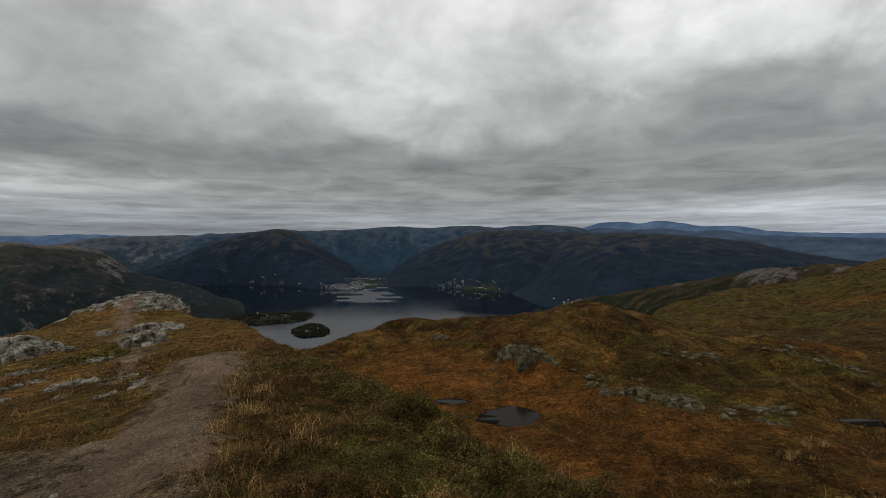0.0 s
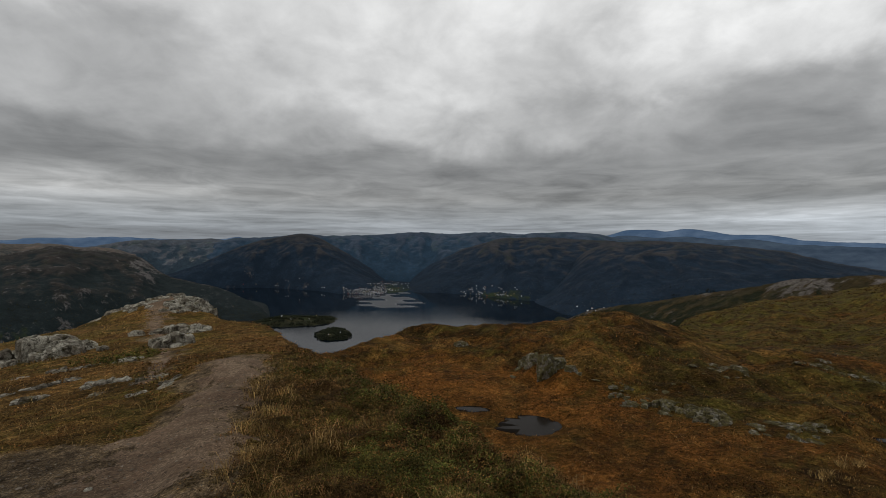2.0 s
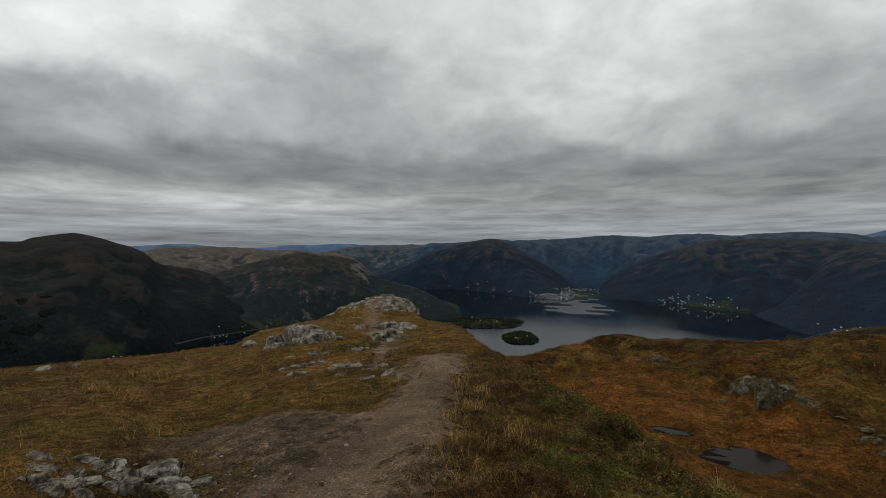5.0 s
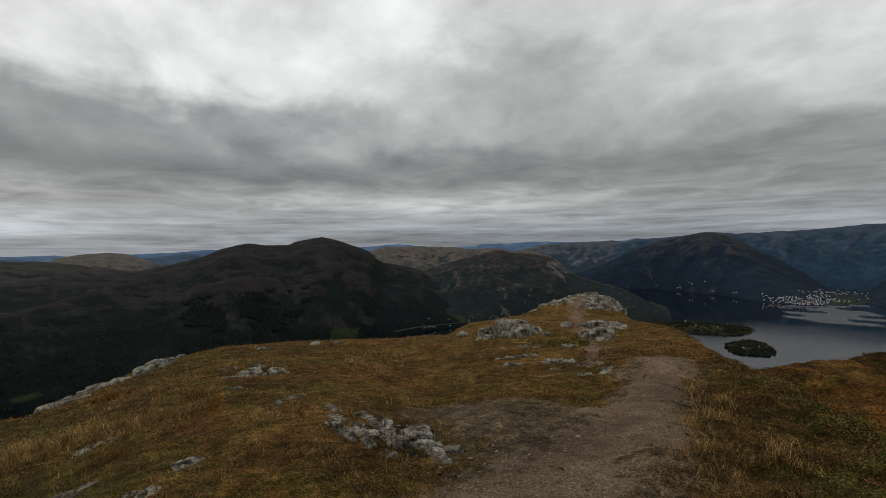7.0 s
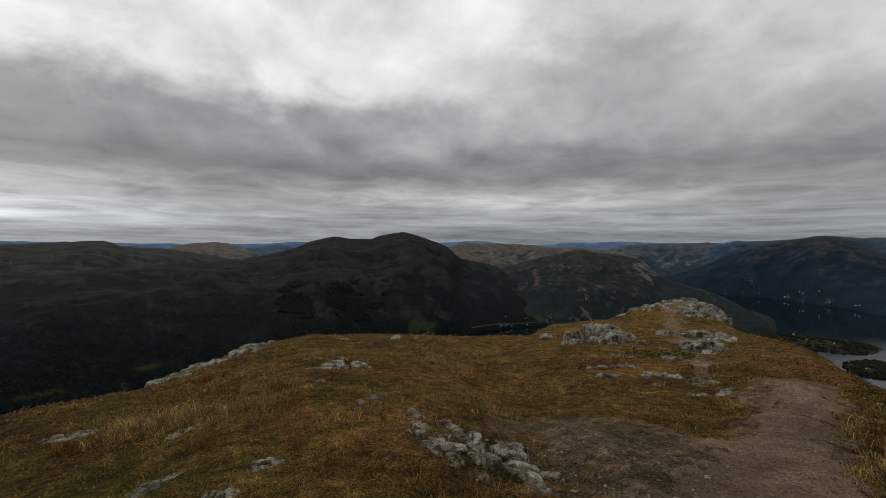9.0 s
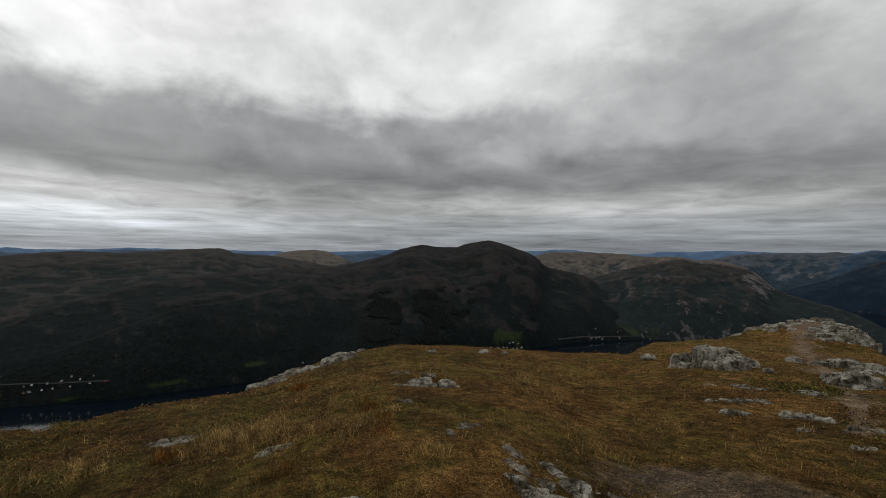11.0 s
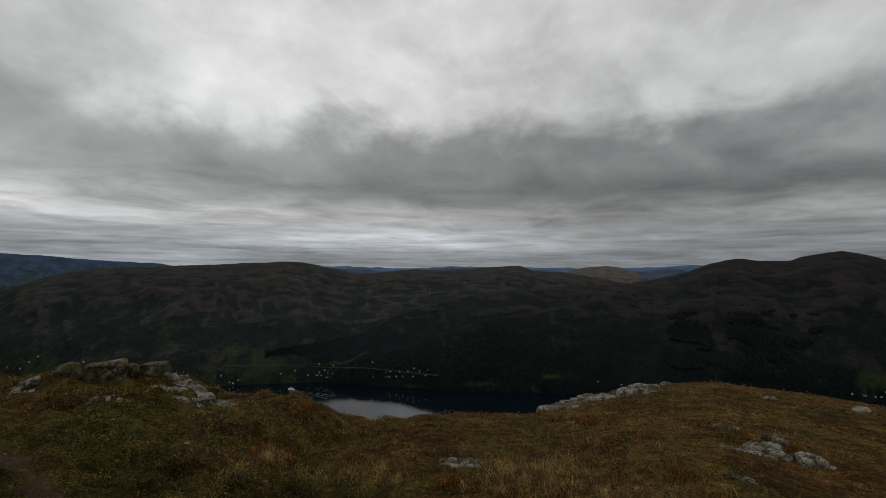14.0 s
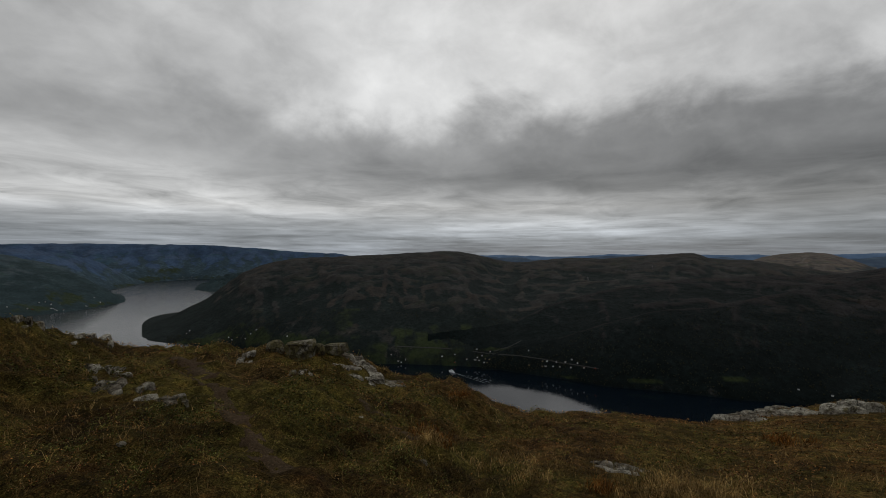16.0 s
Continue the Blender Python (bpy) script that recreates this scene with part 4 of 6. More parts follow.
def woods(label, places, size, conifer, material, seed):
    """Many small trees, far off, in one mesh: ragged crowns of six to eight faces."""
    rng = np.random.default_rng(seed)
    P = np.asarray(places, float)
    n = len(P)
    s = size * rng.uniform(0.55, 1.35, n)
    tall = s * (1.5 if conifer else 0.85) * rng.uniform(0.8, 1.2, n)
    k = 4
    ang = np.linspace(0, 2 * np.pi, k, endpoint=False)[None] + rng.uniform(0, 6.28, (n, 1))
    rad = s[:, None] * rng.uniform(0.35, 0.6, (n, k)) * (0.7 if conifer else 1.0)
    ring = np.stack([P[:, :1] + np.cos(ang) * rad, P[:, 1:2] + np.sin(ang) * rad, P[:, 2:] + tall[:, None] * (0.12 if conifer else 0.45) * rng.uniform(0.6, 1.4, (n, k))], -1)
    top = P + np.stack([rng.normal(0, 0.08, n) * s, rng.normal(0, 0.08, n) * s, tall], -1)
    low = P - np.stack([0 * s, 0 * s, 0.3 * s], -1)
    V = np.concatenate([ring, top[:, None], low[:, None]], 1).reshape(-1, 3)
    f = [(a, (a + 1) % k, k) for a in range(k)] + [((a + 1) % k, a, k + 1) for a in range(k)]
    F = (np.array(f)[None] + (np.arange(n) * (k + 2))[:, None, None]).reshape(-1, 3)
    me = raw_mesh("woodland", V, F, True)
    me.materials.append(material)
    return tagged(new("woodland", me), label, "trees", kind="stuff")


def leaf_mass(name, colour):
    n = Nodes(name, 1.0)
    n.bsdf.inputs["Specular IOR Level"].default_value = 0.1
    c = n.ramp(n.island(), (0.0, tuple(0.75 * v for v in colour)), (0.6, colour), (1.0, (colour[0] * 1.45, colour[1] * 1.3, colour[2] * 1.15)))
    return n.done(n.mix(n.ramp(n.noise(0.02, 5, 0.65), (0.38, 0.45), (0.6, 0.0)), c, tuple(0.5 * v for v in colour)))


BIRCH = leaf_mass("autumn_birch_leaves", (0.0225, 0.0235, 0.0135))
# pale blue air haze is mixed into the leaf colour of the far woods
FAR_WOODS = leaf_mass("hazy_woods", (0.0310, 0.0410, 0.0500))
SPRUCE = leaf_mass("spruce_needles", (0.0095, 0.0132, 0.0112))


def scatter_on(key, count, u_max, seed, az=None, patch=0.05, u_min=0.0):
    azs, us, X, Y, Z = SLOPES[key]
    rng = np.random.default_rng(seed)
    jj = np.nonzero((azs >= (az or (-999, 0))[0]) & (azs <= (az or (0, 999))[1]))[0]
    ii = np.nonzero((us <= u_max) & (us >= u_min))[0]
    i, j = rng.choice(ii[:-1], count * 3), rng.choice(jj[:-1], count * 3)
    a, b = rng.random(count * 3), rng.random(count * 3)
    mix = lambda M: (M[i, j] * (1 - a) + M[i + 1, j] * a) * (1 - b) + (M[i, j + 1] * (1 - a) + M[i + 1, j + 1] * a) * b
    P = np.stack([mix(X), mix(Y), mix(Z)], -1)
    keep = (fbm(P[:, 0] / 90, P[:, 1] / 90, 3, seed) > patch) & (P[:, 2] > WATER + 2)
    thin = rng.random(len(P)) < 1 - 0.85 * (us[i] / u_max)
    return P[keep & thin][:count]


woods("autumn birch woods on the lower slopes", np.concatenate([scatter_on("low_spur", 2000, 0.9, 1, patch=-0.3), scatter_on("twin_peak", 2500, 0.35, 2, patch=-0.15), scatter_on("long_hill", 2800, 0.22, 3, patch=-0.1),
      scatter_on("crag_mountain", 1500, 0.6, 4, patch=-0.1)]), 2.2, False, BIRCH, 5)
woods("haze-tinted woods at the foot of the far mountains", np.concatenate([scatter_on("village_range", 2200, 0.5, 6, patch=-0.1), scatter_on("east_range", 1500, 0.5, 7, patch=-0.1), scatter_on("cliff_mountain", 1800, 0.5, 8, patch=-0.1),
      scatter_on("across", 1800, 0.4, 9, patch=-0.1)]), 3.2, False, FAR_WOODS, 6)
woods("scrub on the valley side", scatter_on("valley_side", 1400, 0.9, 10, patch=0.0), 2.2, False, BIRCH, 7)


def plantation(key, az0, az1, u0, u1, count, seed):
    """Spruces in a block with a ragged edge."""
    P = scatter_on(key, count * 2, u1 + 0.06, seed, (az0 - 0.5, az1 + 0.5), -2, u0 - 0.06)
    b = (bearing_of(P[:, 0], P[:, 1]) - (az0 + az1) / 2) / (az1 - az0) * 2
    rag = fbm(P[:, 0] / 34, P[:, 1] / 34, 3, seed)
    level = (P[:, 2] - P[:, 2].mean()) / (P[:, 2].std() + 1)
    b = b + 0.45 * level * math.sin(seed)
    return P[(np.abs(b) + 2.2 * rag < 0.75) & (np.abs(level) + 2.6 * rag < 1.3)]


woods("dense dark spruce plantations", np.concatenate([plantation("twin_peak", 75.5, 79.0, 0.10, 0.27, 2600, 11), plantation("twin_peak", 69.5, 73.2, 0.08, 0.26, 2600, 12), plantation("twin_peak", 66.4, 68.6, 0.12, 0.25, 1000, 13),
      plantation("twin_peak", 58.0, 58.9, 0.15, 0.35, 200, 14),
      plantation("cliff_mountain", -28, -24, 0.05, 0.2, 1000, 18)]), 3.4, True, SPRUCE, 8)


def land_trees(name, count, size, seed):
    _, _, X, Y, Z = SLOPES[name]
    rng = np.random.default_rng(seed)
    i, j = rng.integers(1, int(X.shape[0] * 0.93), count), rng.integers(0, X.shape[1], count)
    P = np.stack([X[i, j], Y[i, j], Z[i, j]], -1) + rng.normal(0, 2, (count, 3)) * (1, 1, 0)
    return P[fbm(P[:, 0] / 25, P[:, 1] / 25, 2, seed) > -0.25]


woods("woods on the island and the headland", np.concatenate([land_trees("island", 1300, 7, 1), land_trees("headland", 1900, 7, 2), land_trees("far_point", 900, 9, 3)]), 3.8, False, leaf_mass("shore_woods", (0.0125, 0.0160, 0.0080)), 9)


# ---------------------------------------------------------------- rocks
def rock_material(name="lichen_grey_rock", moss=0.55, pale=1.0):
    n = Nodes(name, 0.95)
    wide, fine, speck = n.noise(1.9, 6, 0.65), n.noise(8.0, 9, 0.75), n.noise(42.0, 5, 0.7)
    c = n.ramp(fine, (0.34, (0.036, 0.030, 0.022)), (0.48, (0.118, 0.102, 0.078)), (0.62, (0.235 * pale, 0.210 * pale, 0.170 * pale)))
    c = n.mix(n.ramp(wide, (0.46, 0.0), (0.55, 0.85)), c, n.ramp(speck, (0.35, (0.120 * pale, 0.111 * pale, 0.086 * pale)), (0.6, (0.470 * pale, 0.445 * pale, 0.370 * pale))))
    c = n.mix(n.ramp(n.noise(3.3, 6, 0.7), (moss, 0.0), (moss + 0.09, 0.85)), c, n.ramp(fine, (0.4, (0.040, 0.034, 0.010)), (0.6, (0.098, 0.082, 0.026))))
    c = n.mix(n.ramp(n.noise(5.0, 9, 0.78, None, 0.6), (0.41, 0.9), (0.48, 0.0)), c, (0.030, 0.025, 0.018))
    cells = n.tree.nodes.new("ShaderNodeTexVoronoi")
    cells.feature = "DISTANCE_TO_EDGE"
    cells.inputs["Scale"].default_value = 2.4
    warp = n.tree.nodes.new("ShaderNodeVectorMath")
    tex = n.tree.nodes.new("ShaderNodeTexNoise")
    tex.inputs["Scale"].default_value, tex.inputs["Detail"].default_value = 2.5, 5.0
    n.link(n.pos, tex.inputs["Vector"])
    warp.operation = "MULTIPLY_ADD"
    n.link(tex.outputs["Color"], warp.inputs[0])
    warp.inputs[1].default_value = (0.5, 0.5, 0.9)
    n.link(n.pos, warp.inputs[2])
    n.link(warp.outputs[0], cells.inputs["Vector"])
    gap = n.ramp(cells.outputs["Distance"], (0.0, 0.6), (0.012, 0.5), (0.03, 0.0))
    c = n.mix(gap, c, (0.022, 0.018, 0.011))
    n.bump(n.math("SUBTRACT", n.math("ADD", fine, n.math("MULTIPLY", speck, 0.25)), n.math("MULTIPLY", gap, 0.8)), 1.0, 0.07)
    return n.done(c)


ROCK = rock_material()
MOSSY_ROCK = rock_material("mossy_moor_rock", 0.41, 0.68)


def block_shape(seed):
    """A broken block of unit size: flat faces, worn edges, a rough skin."""
    rng = np.random.default_rng(seed)
    bm = bmesh.new()
    for k in range(17):
        q = rng.normal(size=3)
        q /= np.linalg.norm(q)
        box = q / np.abs(q).max()
        bm.verts.new((0.5 * q + (box - q) * (0.58 if seed % 2 else 0.2) * rng.uniform(0.5, 1.1)) * rng.uniform(0.88, 1.04))
    hull = bmesh.ops.convex_hull(bm, input=bm.verts[:])
    bmesh.ops.delete(bm, geom=[g for g in set(hull["geom_interior"] + hull["geom_unused"]) if isinstance(g, bmesh.types.BMVert)], context="VERTS")
    bmesh.ops.dissolve_limit(bm, angle_limit=radians(14), verts=bm.verts[:], edges=bm.edges[:])
    bmesh.ops.bevel(bm, geom=bm.edges[:], offset=0.05, segments=1, affect="EDGES", clamp_overlap=True)
    bmesh.ops.triangulate(bm, faces=bm.faces[:])
    bmesh.ops.subdivide_edges(bm, edges=[e for e in bm.edges if e.calc_length() > 0.22], cuts=1, use_grid_fill=True)
    bmesh.ops.triangulate(bm, faces=bm.faces[:])
    for v in bm.verts:
        v.co *= 1 + 0.11 * noise.fractal(v.co * 3.4 + Vector((seed, 0, 0)), 0.9, 2.1, 3)
    bm.verts.index_update()
    V = np.array([v.co[:] for v in bm.verts])
    F = np.array([[v.index for v in f.verts] for f in bm.faces])
    bm.free()
    return V, F


BLOCKS = [block_shape(300 + k) for k in range(10)]


def rock_mesh(seed, kind):
    """A single rock of unit width: 'boulder' and 'mossy' broken blocks, 'stone' rounded."""
    if kind in ("boulder", "mossy"):
        me = raw_mesh("rock", *BLOCKS[seed % 5 * 2 + 1])
    else:
        bm = bmesh.new()
        bmesh.ops.create_icosphere(bm, subdivisions=2, radius=0.5)
        for v in bm.verts:
            v.co *= 1 + 0.16 * noise.fractal(v.co * 3.1 + Vector((seed, 0, 0)), 0.9, 2.1, 3)
        me = bpy.data.meshes.new("rock")
        bm.to_mesh(me)
        bm.free()
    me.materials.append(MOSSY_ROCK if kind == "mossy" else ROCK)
    return me


ROCKS = {kind: [rock_mesh(50 + 7 * k + 100 * q, kind) for k in range(n)] for q, (kind, n) in enumerate((("boulder", 5), ("stone", 4), ("mossy", 5)))}
ROCK_PLACES = []


def rock(kind, x, y, width, height, label, group, sink=0.35, deep=0.8, lean=8.0):
    if kind in ("slab", "pile", "flake"):
        return outcrop(kind, x, y, width, height * (0.8 if kind == "pile" else 0.75), label, group, deep)
    rng = random.Random(int(abs(x) * 977 + abs(y) * 631))
    me = rng.choice(ROCKS[kind])
    base = float(ground_height(x, y))
    height *= 0.75
    ob = new("rock", me)
    full = height / (1 - sink)
    face = math.degrees(math.atan2(y, x)) + 90
    ob.matrix_world = pose(x, y, base + full * (0.5 - sink), rng.uniform(-lean, lean), rng.uniform(-lean, lean), face + rng.uniform(-18, 18)) @ Matrix.Diagonal((width * 0.95, width * deep, full, 1))
    ROCK_PLACES.append((x, y, width * 0.5))
    return tagged(ob, label, "rock", group)


def cell_outline(k, sites, reach):
    """The outline of one joint-bounded block: what lies nearer to its site than to any other."""
    c = sites[k]
    a = np.linspace(0, 2 * np.pi, 9)[:-1]
    poly = [c + reach * np.array((math.cos(q), math.sin(q))) for q in a]
    for j in np.argsort(np.hypot(*(sites - c).T))[1:12]:
        m, n = (c + sites[j]) / 2, sites[j] - c
        out = []
        for p, q in zip(poly, poly[1:] + poly[:1]):
            dp, dq = (p - m) @ n, (q - m) @ n
            if dp <= 0:
                out.append(p)
            if (dp < 0) != (dq < 0):
                out.append(p + (q - p) * dp / (dp - dq))
        poly = out
        if len(poly) < 3:
            return None
    return np.array(poly)


def jointed_block(poly, depth, tilt, rng, stone, worn=0.14):
    """A block of bedrock over an outline: sunk sides, a worn rim and a rough tilted top."""
    for _ in range(2):
        nxt = np.roll(poly, -1, 0)
        poly = np.stack([poly * 0.8 + nxt * 0.2, poly * 0.2 + nxt * 0.8], 1).reshape(-1, 2)
    poly = poly[:: max(1, len(poly) // 18)]
    m, mid = len(poly), poly.mean(0)
    size = float(np.sqrt(np.mean(np.sum((poly - mid) ** 2, 1))))
    seed = int(rng.integers(900))
    V = []
    for scale, drop in ((1.10, -depth), (1.02, -0.45 * depth), (0.97, -2.2 * worn * size), (0.88, -0.5 * worn * size), (0.62, 0.0), (0.32, 0.02 * size)):
        p = mid + (poly - mid) * scale
        z = drop + (p - mid) @ tilt
        rough = fbm(p[:, 0] / (0.7 * size), p[:, 1] / (0.7 * size), 3, seed) * 0.16 * size
        wob = np.stack([fbm(p[:, 0] / (0.5 * size), p[:, 1] / (0.5 * size) + drop * 3, 2, seed + 5), fbm(p[:, 0] / (0.5 * size), p[:, 1] / (0.5 * size) + drop * 3, 2, seed + 9)], -1) * 0.13 * size
        V.append(np.column_stack([p + wob, z + rough]))
    V.append(np.array([[*mid, float(fbm(mid[0], mid[1], 2, seed)) * 0.1 * size + 0.02 * size]]))
    F = []
    for ring in range(5):
        for k in range(m):
            a, b = ring * m + k, ring * m + (k + 1) % m
            F += [(a, b, b + m), (a, b + m, a + m)]
    F += [(5 * m + k, 5 * m + (k + 1) % m, 6 * m) for k in range(m)]
    me = raw_mesh("block", np.concatenate(V), F)
    me.materials.append(stone)
    return me


def outcrop(kind, x, y, wide, high, label, group, deep=0.8, strike=None, stone=None, turf=0.0):
    """Bedrock breaking through the turf, cut by joints: low tilted beds with turf between ('slab') or a crown of blocks ('pile')."""
    rng = np.random.default_rng(int(abs(x) * 97 + abs(y) * 61) % 900)
    turn = math.atan2(-x, y) if strike is None else radians(strike)
    base = float(ground_height(x, y))
    root = tagged(new("outcrop"), label, "rock", group)
    root.location = (x, y, base)
    long = {"pile": 1.0, "slab": 2.1, "flake": 3.2}[kind]
    count = int(np.clip(wide * 13, 9, 28)) if kind == "pile" else int(np.clip(wide * 12, 10, 30))
    q = np.arange(count)
    ring, ang = np.sqrt((q + 0.5) / count), q * 2.39996 + rng.normal(0, 0.35, count)
    half = np.array((0.5 * wide / long, 0.5 * wide * deep))
    sites = np.stack([np.cos(ang), np.sin(ang)], -1) * ring[:, None] * half
    sites = sites + rng.normal(0, 0.10, sites.shape) * half.max()
    step = math.sqrt(half[0] * half[1] * 3.6 / count)
    c, d = math.cos(turn), math.sin(turn)
    lean = np.array((rng.normal(0.05, 0.1), rng.normal(0.30, 0.08))) if kind != "pile" else rng.normal(0, 0.08, 2)
    for k in range(count):
        r = float(np.hypot(*(sites[k] / half)))
        if r > 1.25 or rng.random() < turf + {"pile": 0.06, "slab": 0.34, "flake": 0.16}[kind] + 0.5 * max(0, r - 0.6):
            continue
        poly = cell_outline(k, sites, step * (rng.uniform(1.0, 1.4) if kind == "pile" else rng.uniform(0.6, 1.25)))
        if poly is None:
            continue
        mid = poly.mean(0)
        poly = (mid + (poly - mid) * (rng.uniform(1.02, 1.14) if kind == "pile" else rng.uniform(0.93, 1.03))) * (long, 1.0)
        mid = poly.mean(0)
        poly = poly - mid
        px, py = x + mid[0] * c - mid[1] * d, y + mid[0] * d + mid[1] * c
        crown = high * ((1.0 - 0.78 * min(r, 1.1) ** 2.4) * rng.uniform(0.9, 1.03) if kind == "pile" else (0.55 - 0.52 * min(r, 1.1) ** 2) * rng.uniform(0.2, 1.15)) + 0.01
        tilt = lean + rng.normal(0, 0.13 if kind == "pile" else 0.1, 2) - (0.5 * high / max(0.3, 0.5 * wide) * sites[k] / half * 0.8 if kind == "pile" else 0.0)
        block = new("block", jointed_block(poly, max(0.1, crown + 0.08 + 0.1 * wide * deep), tilt, rng, stone or ROCK, {"pile": 0.24, "slab": 0.14, "flake": 0.22}[kind]))
        block.parent = root
        block.matrix_basis = pose(px - x, py - y, float(ground_height(px, py)) - base + crown, 0, 0, math.degrees(turn))
    ROCK_PLACES.append((x, y, wide * 0.36))
    return root


KNOLL = "rocks on the knoll"
for x, y, w, h, kind in [(-12.5, 14.0, 2.1, 0.85, "pile"), (-13.5, 14.3, 0.9, 0.5, "pile"), (-11.7, 13.7, 0.9, 0.45, "pile"), (-10.7, 17.6, 1.3, 0.36, "pile"), (-9.8, 17.3, 0.9, 0.34, "pile"), (-12.0, 17.2, 0.6, 0.3, "boulder"),
                         (-8.65, 14.28, 0.85, 0.5, "pile"), (-9.3, 14.5, 0.6, 0.35, "boulder"), (-10.6, 13.95, 0.36, 0.17, "stone"), (-15.4, 14.1, 0.6, 0.33, "boulder"), (-16.1, 14.6, 0.4, 0.2, "boulder")]:
    rock(kind, x, y, w, h, "pale lichen-covered rock outcrop on the grassy knoll", KNOLL)
for x, y, w, h, kind in [(-17.9, 28.2, 2.6, 0.3, "slab"), (-19.9, 27.4, 2.6, 0.34, "slab"), (-21.2, 26.2, 2.2, 0.36, "slab"), (-15.9, 28.0, 1.9, 0.5, "pile"), (-14.9, 28.3, 1.3, 0.5, "pile"), (-18.9, 26.6, 1.8, 0.22, "slab"), (-16.6, 27.0, 1.4, 0.26, "pile")]:
    rock(kind, x, y, w, h, "bare grey bedrock capping the top of the knoll", KNOLL, sink=0.45)
for x, y, w, h in [(-9.25, 10.7, 1.0, 0.10), (-8.1, 9.3, 1.1, 0.12), (-7.15, 8.9, 1.3, 0.12), (-6.6, 9.3, 0.8, 0.16), (-5.85, 8.9, 1.0, 0.13), (-5.0, 8.4, 1.0, 0.09), (-8.2, 11.8, 0.9, 0.16), (-8.75, 11.2, 0.5, 0.12)]:
    outcrop("slab", x, y, w, h * 0.8, "flat grey slab of bedrock set in the turf", "bedrock slabs in the turf", 0.42, 60 + 25 * math.sin(7 * x), ROCK, 0.22)
for x, y, w, h, strike in [(-4.65, 3.15, 1.2, 0.42, 14), (-4.3, 3.3, 0.9, 0.2, 18), (-5.25, 2.95, 0.9, 0.26, 10), (-4.5, 2.75, 0.8, 0.16, 8), (-5.0, 2.6, 0.6, 0.16, 4)]:
    outcrop("flake", x, y, w, h * 0.42, "rough tilted bedrock worn by the path", "bedrock slabs beside the path", 0.62, strike, None, 0.2)
for x, y, w, h, kind in [(-10.15, 3.2, 0.42, 0.22, "pile"), (-9.95, 3.68, 0.32, 0.16, "pile"), (-10.0, 2.75, 0.26, 0.09, "slab"), (-11.0, 3.6, 0.3, 0.16, "pile"), (-11.87, 3.25, 0.32, 0.09, "slab"), (-8.51, 2.39, 0.26, 0.07, "slab"), (-16.76, 5.64, 0.36, 0.13, "boulder"),
                         (-6.47, 2.4, 0.12, 0.11, "stone"), (-6.78, 2.79, 0.27, 0.05, "slab"), (-17.3, 2.45, 0.95, 0.34, "pile"), (-19.13, 3.56, 0.36, 0.15, "boulder"), (-17.56, 1.15, 1.6, 0.18, "slab"), (-4.76, 0.59, 0.24, 0.06, "slab"),
                         (-5.63, 0.1, 0.34, 0.07, "slab"), (-16.64, 7.61, 0.45, 0.16, "stone"), (-16.42, 8.37, 0.24, 0.16, "stone"), (-7.47, 0.38, 0.36, 0.09, "slab")]:
    rock(kind, x, y, w, h, "grey lichened stone bedded in the heath", "stones in the heath")
for x, y, w, h, kind in [(-5.23, 0.99, 0.36, 0.07, "slab"), (-9.56, -1.12, 0.5, 0.17, "flake"), (-9.25, -1.0, 0.3, 0.08, "slab"), (-3.08, 4.6, 0.075, 0.035, "stone"), (-4.63, -5.02, 0.1, 0.05, "stone"), (-7.39, -3.07, 0.16, 0.08, "stone"), (-8.11, -4.89, 0.08, 0.04, "stone"),
                         (-16.48, -0.04, 1.2, 0.28, "slab"), (-17.6, 0.5, 1.6, 0.18, "slab"), (-18.2, 1.0, 1.5, 0.16, "slab"), (-18.79, 0.65, 1.2, 0.2, "slab")]:
    rock(kind, x, y, w, h, "pale grey stone lying in short brown turf", "stones in the heath")
for x, y, w, h, kind in [(-9.0, -8.45, 0.62, 0.46, "mossy"), (-9.42, -8.1, 0.86, 0.64, "mossy"), (-9.85, -8.0, 0.5, 0.42, "mossy"), (-10.25, -7.8, 0.62, 0.34, "mossy"), (-10.5, -7.3, 1.1, 0.26, "slab"), (-10.4, -6.75, 1.2, 0.26, "slab"), (-10.35, -6.3, 0.9, 0.2, "slab"), (-9.9, -6.9, 0.7, 0.16, "slab")]:
    rock(kind, x, y, w, h * 0.88, "upright fractured grey crag at the edge of the ridge", "crags at the ridge edge", sink=0.3)
for x, y, w, h, deep, strike in [(-5.58, -7.6, 1.7, 0.22, 0.30, 98), (-5.75, -6.3, 0.7, 0.16, 0.4, 105), (-6.0, -9.2, 0.9, 0.14, 0.4, 100), (-8.4, -6.85, 0.7, 0.1, 0.5, 40), (-6.4, -11.4, 1.3, 0.16, 0.5, 60), (-5.2, -10.6, 0.9, 0.16, 0.5, 70), (-8.4, -8.64, 0.6, 0.12, 0.6, 50)]:
    outcrop("slab", x, y, w, h, "long grey rock slab breaking through green heath", "slabs in the green heath", deep, strike)
MOOR_LABEL, MOOR_ROCKS = "lichened grey bedrock on the brown moor above the bog", "rocks on the moor"
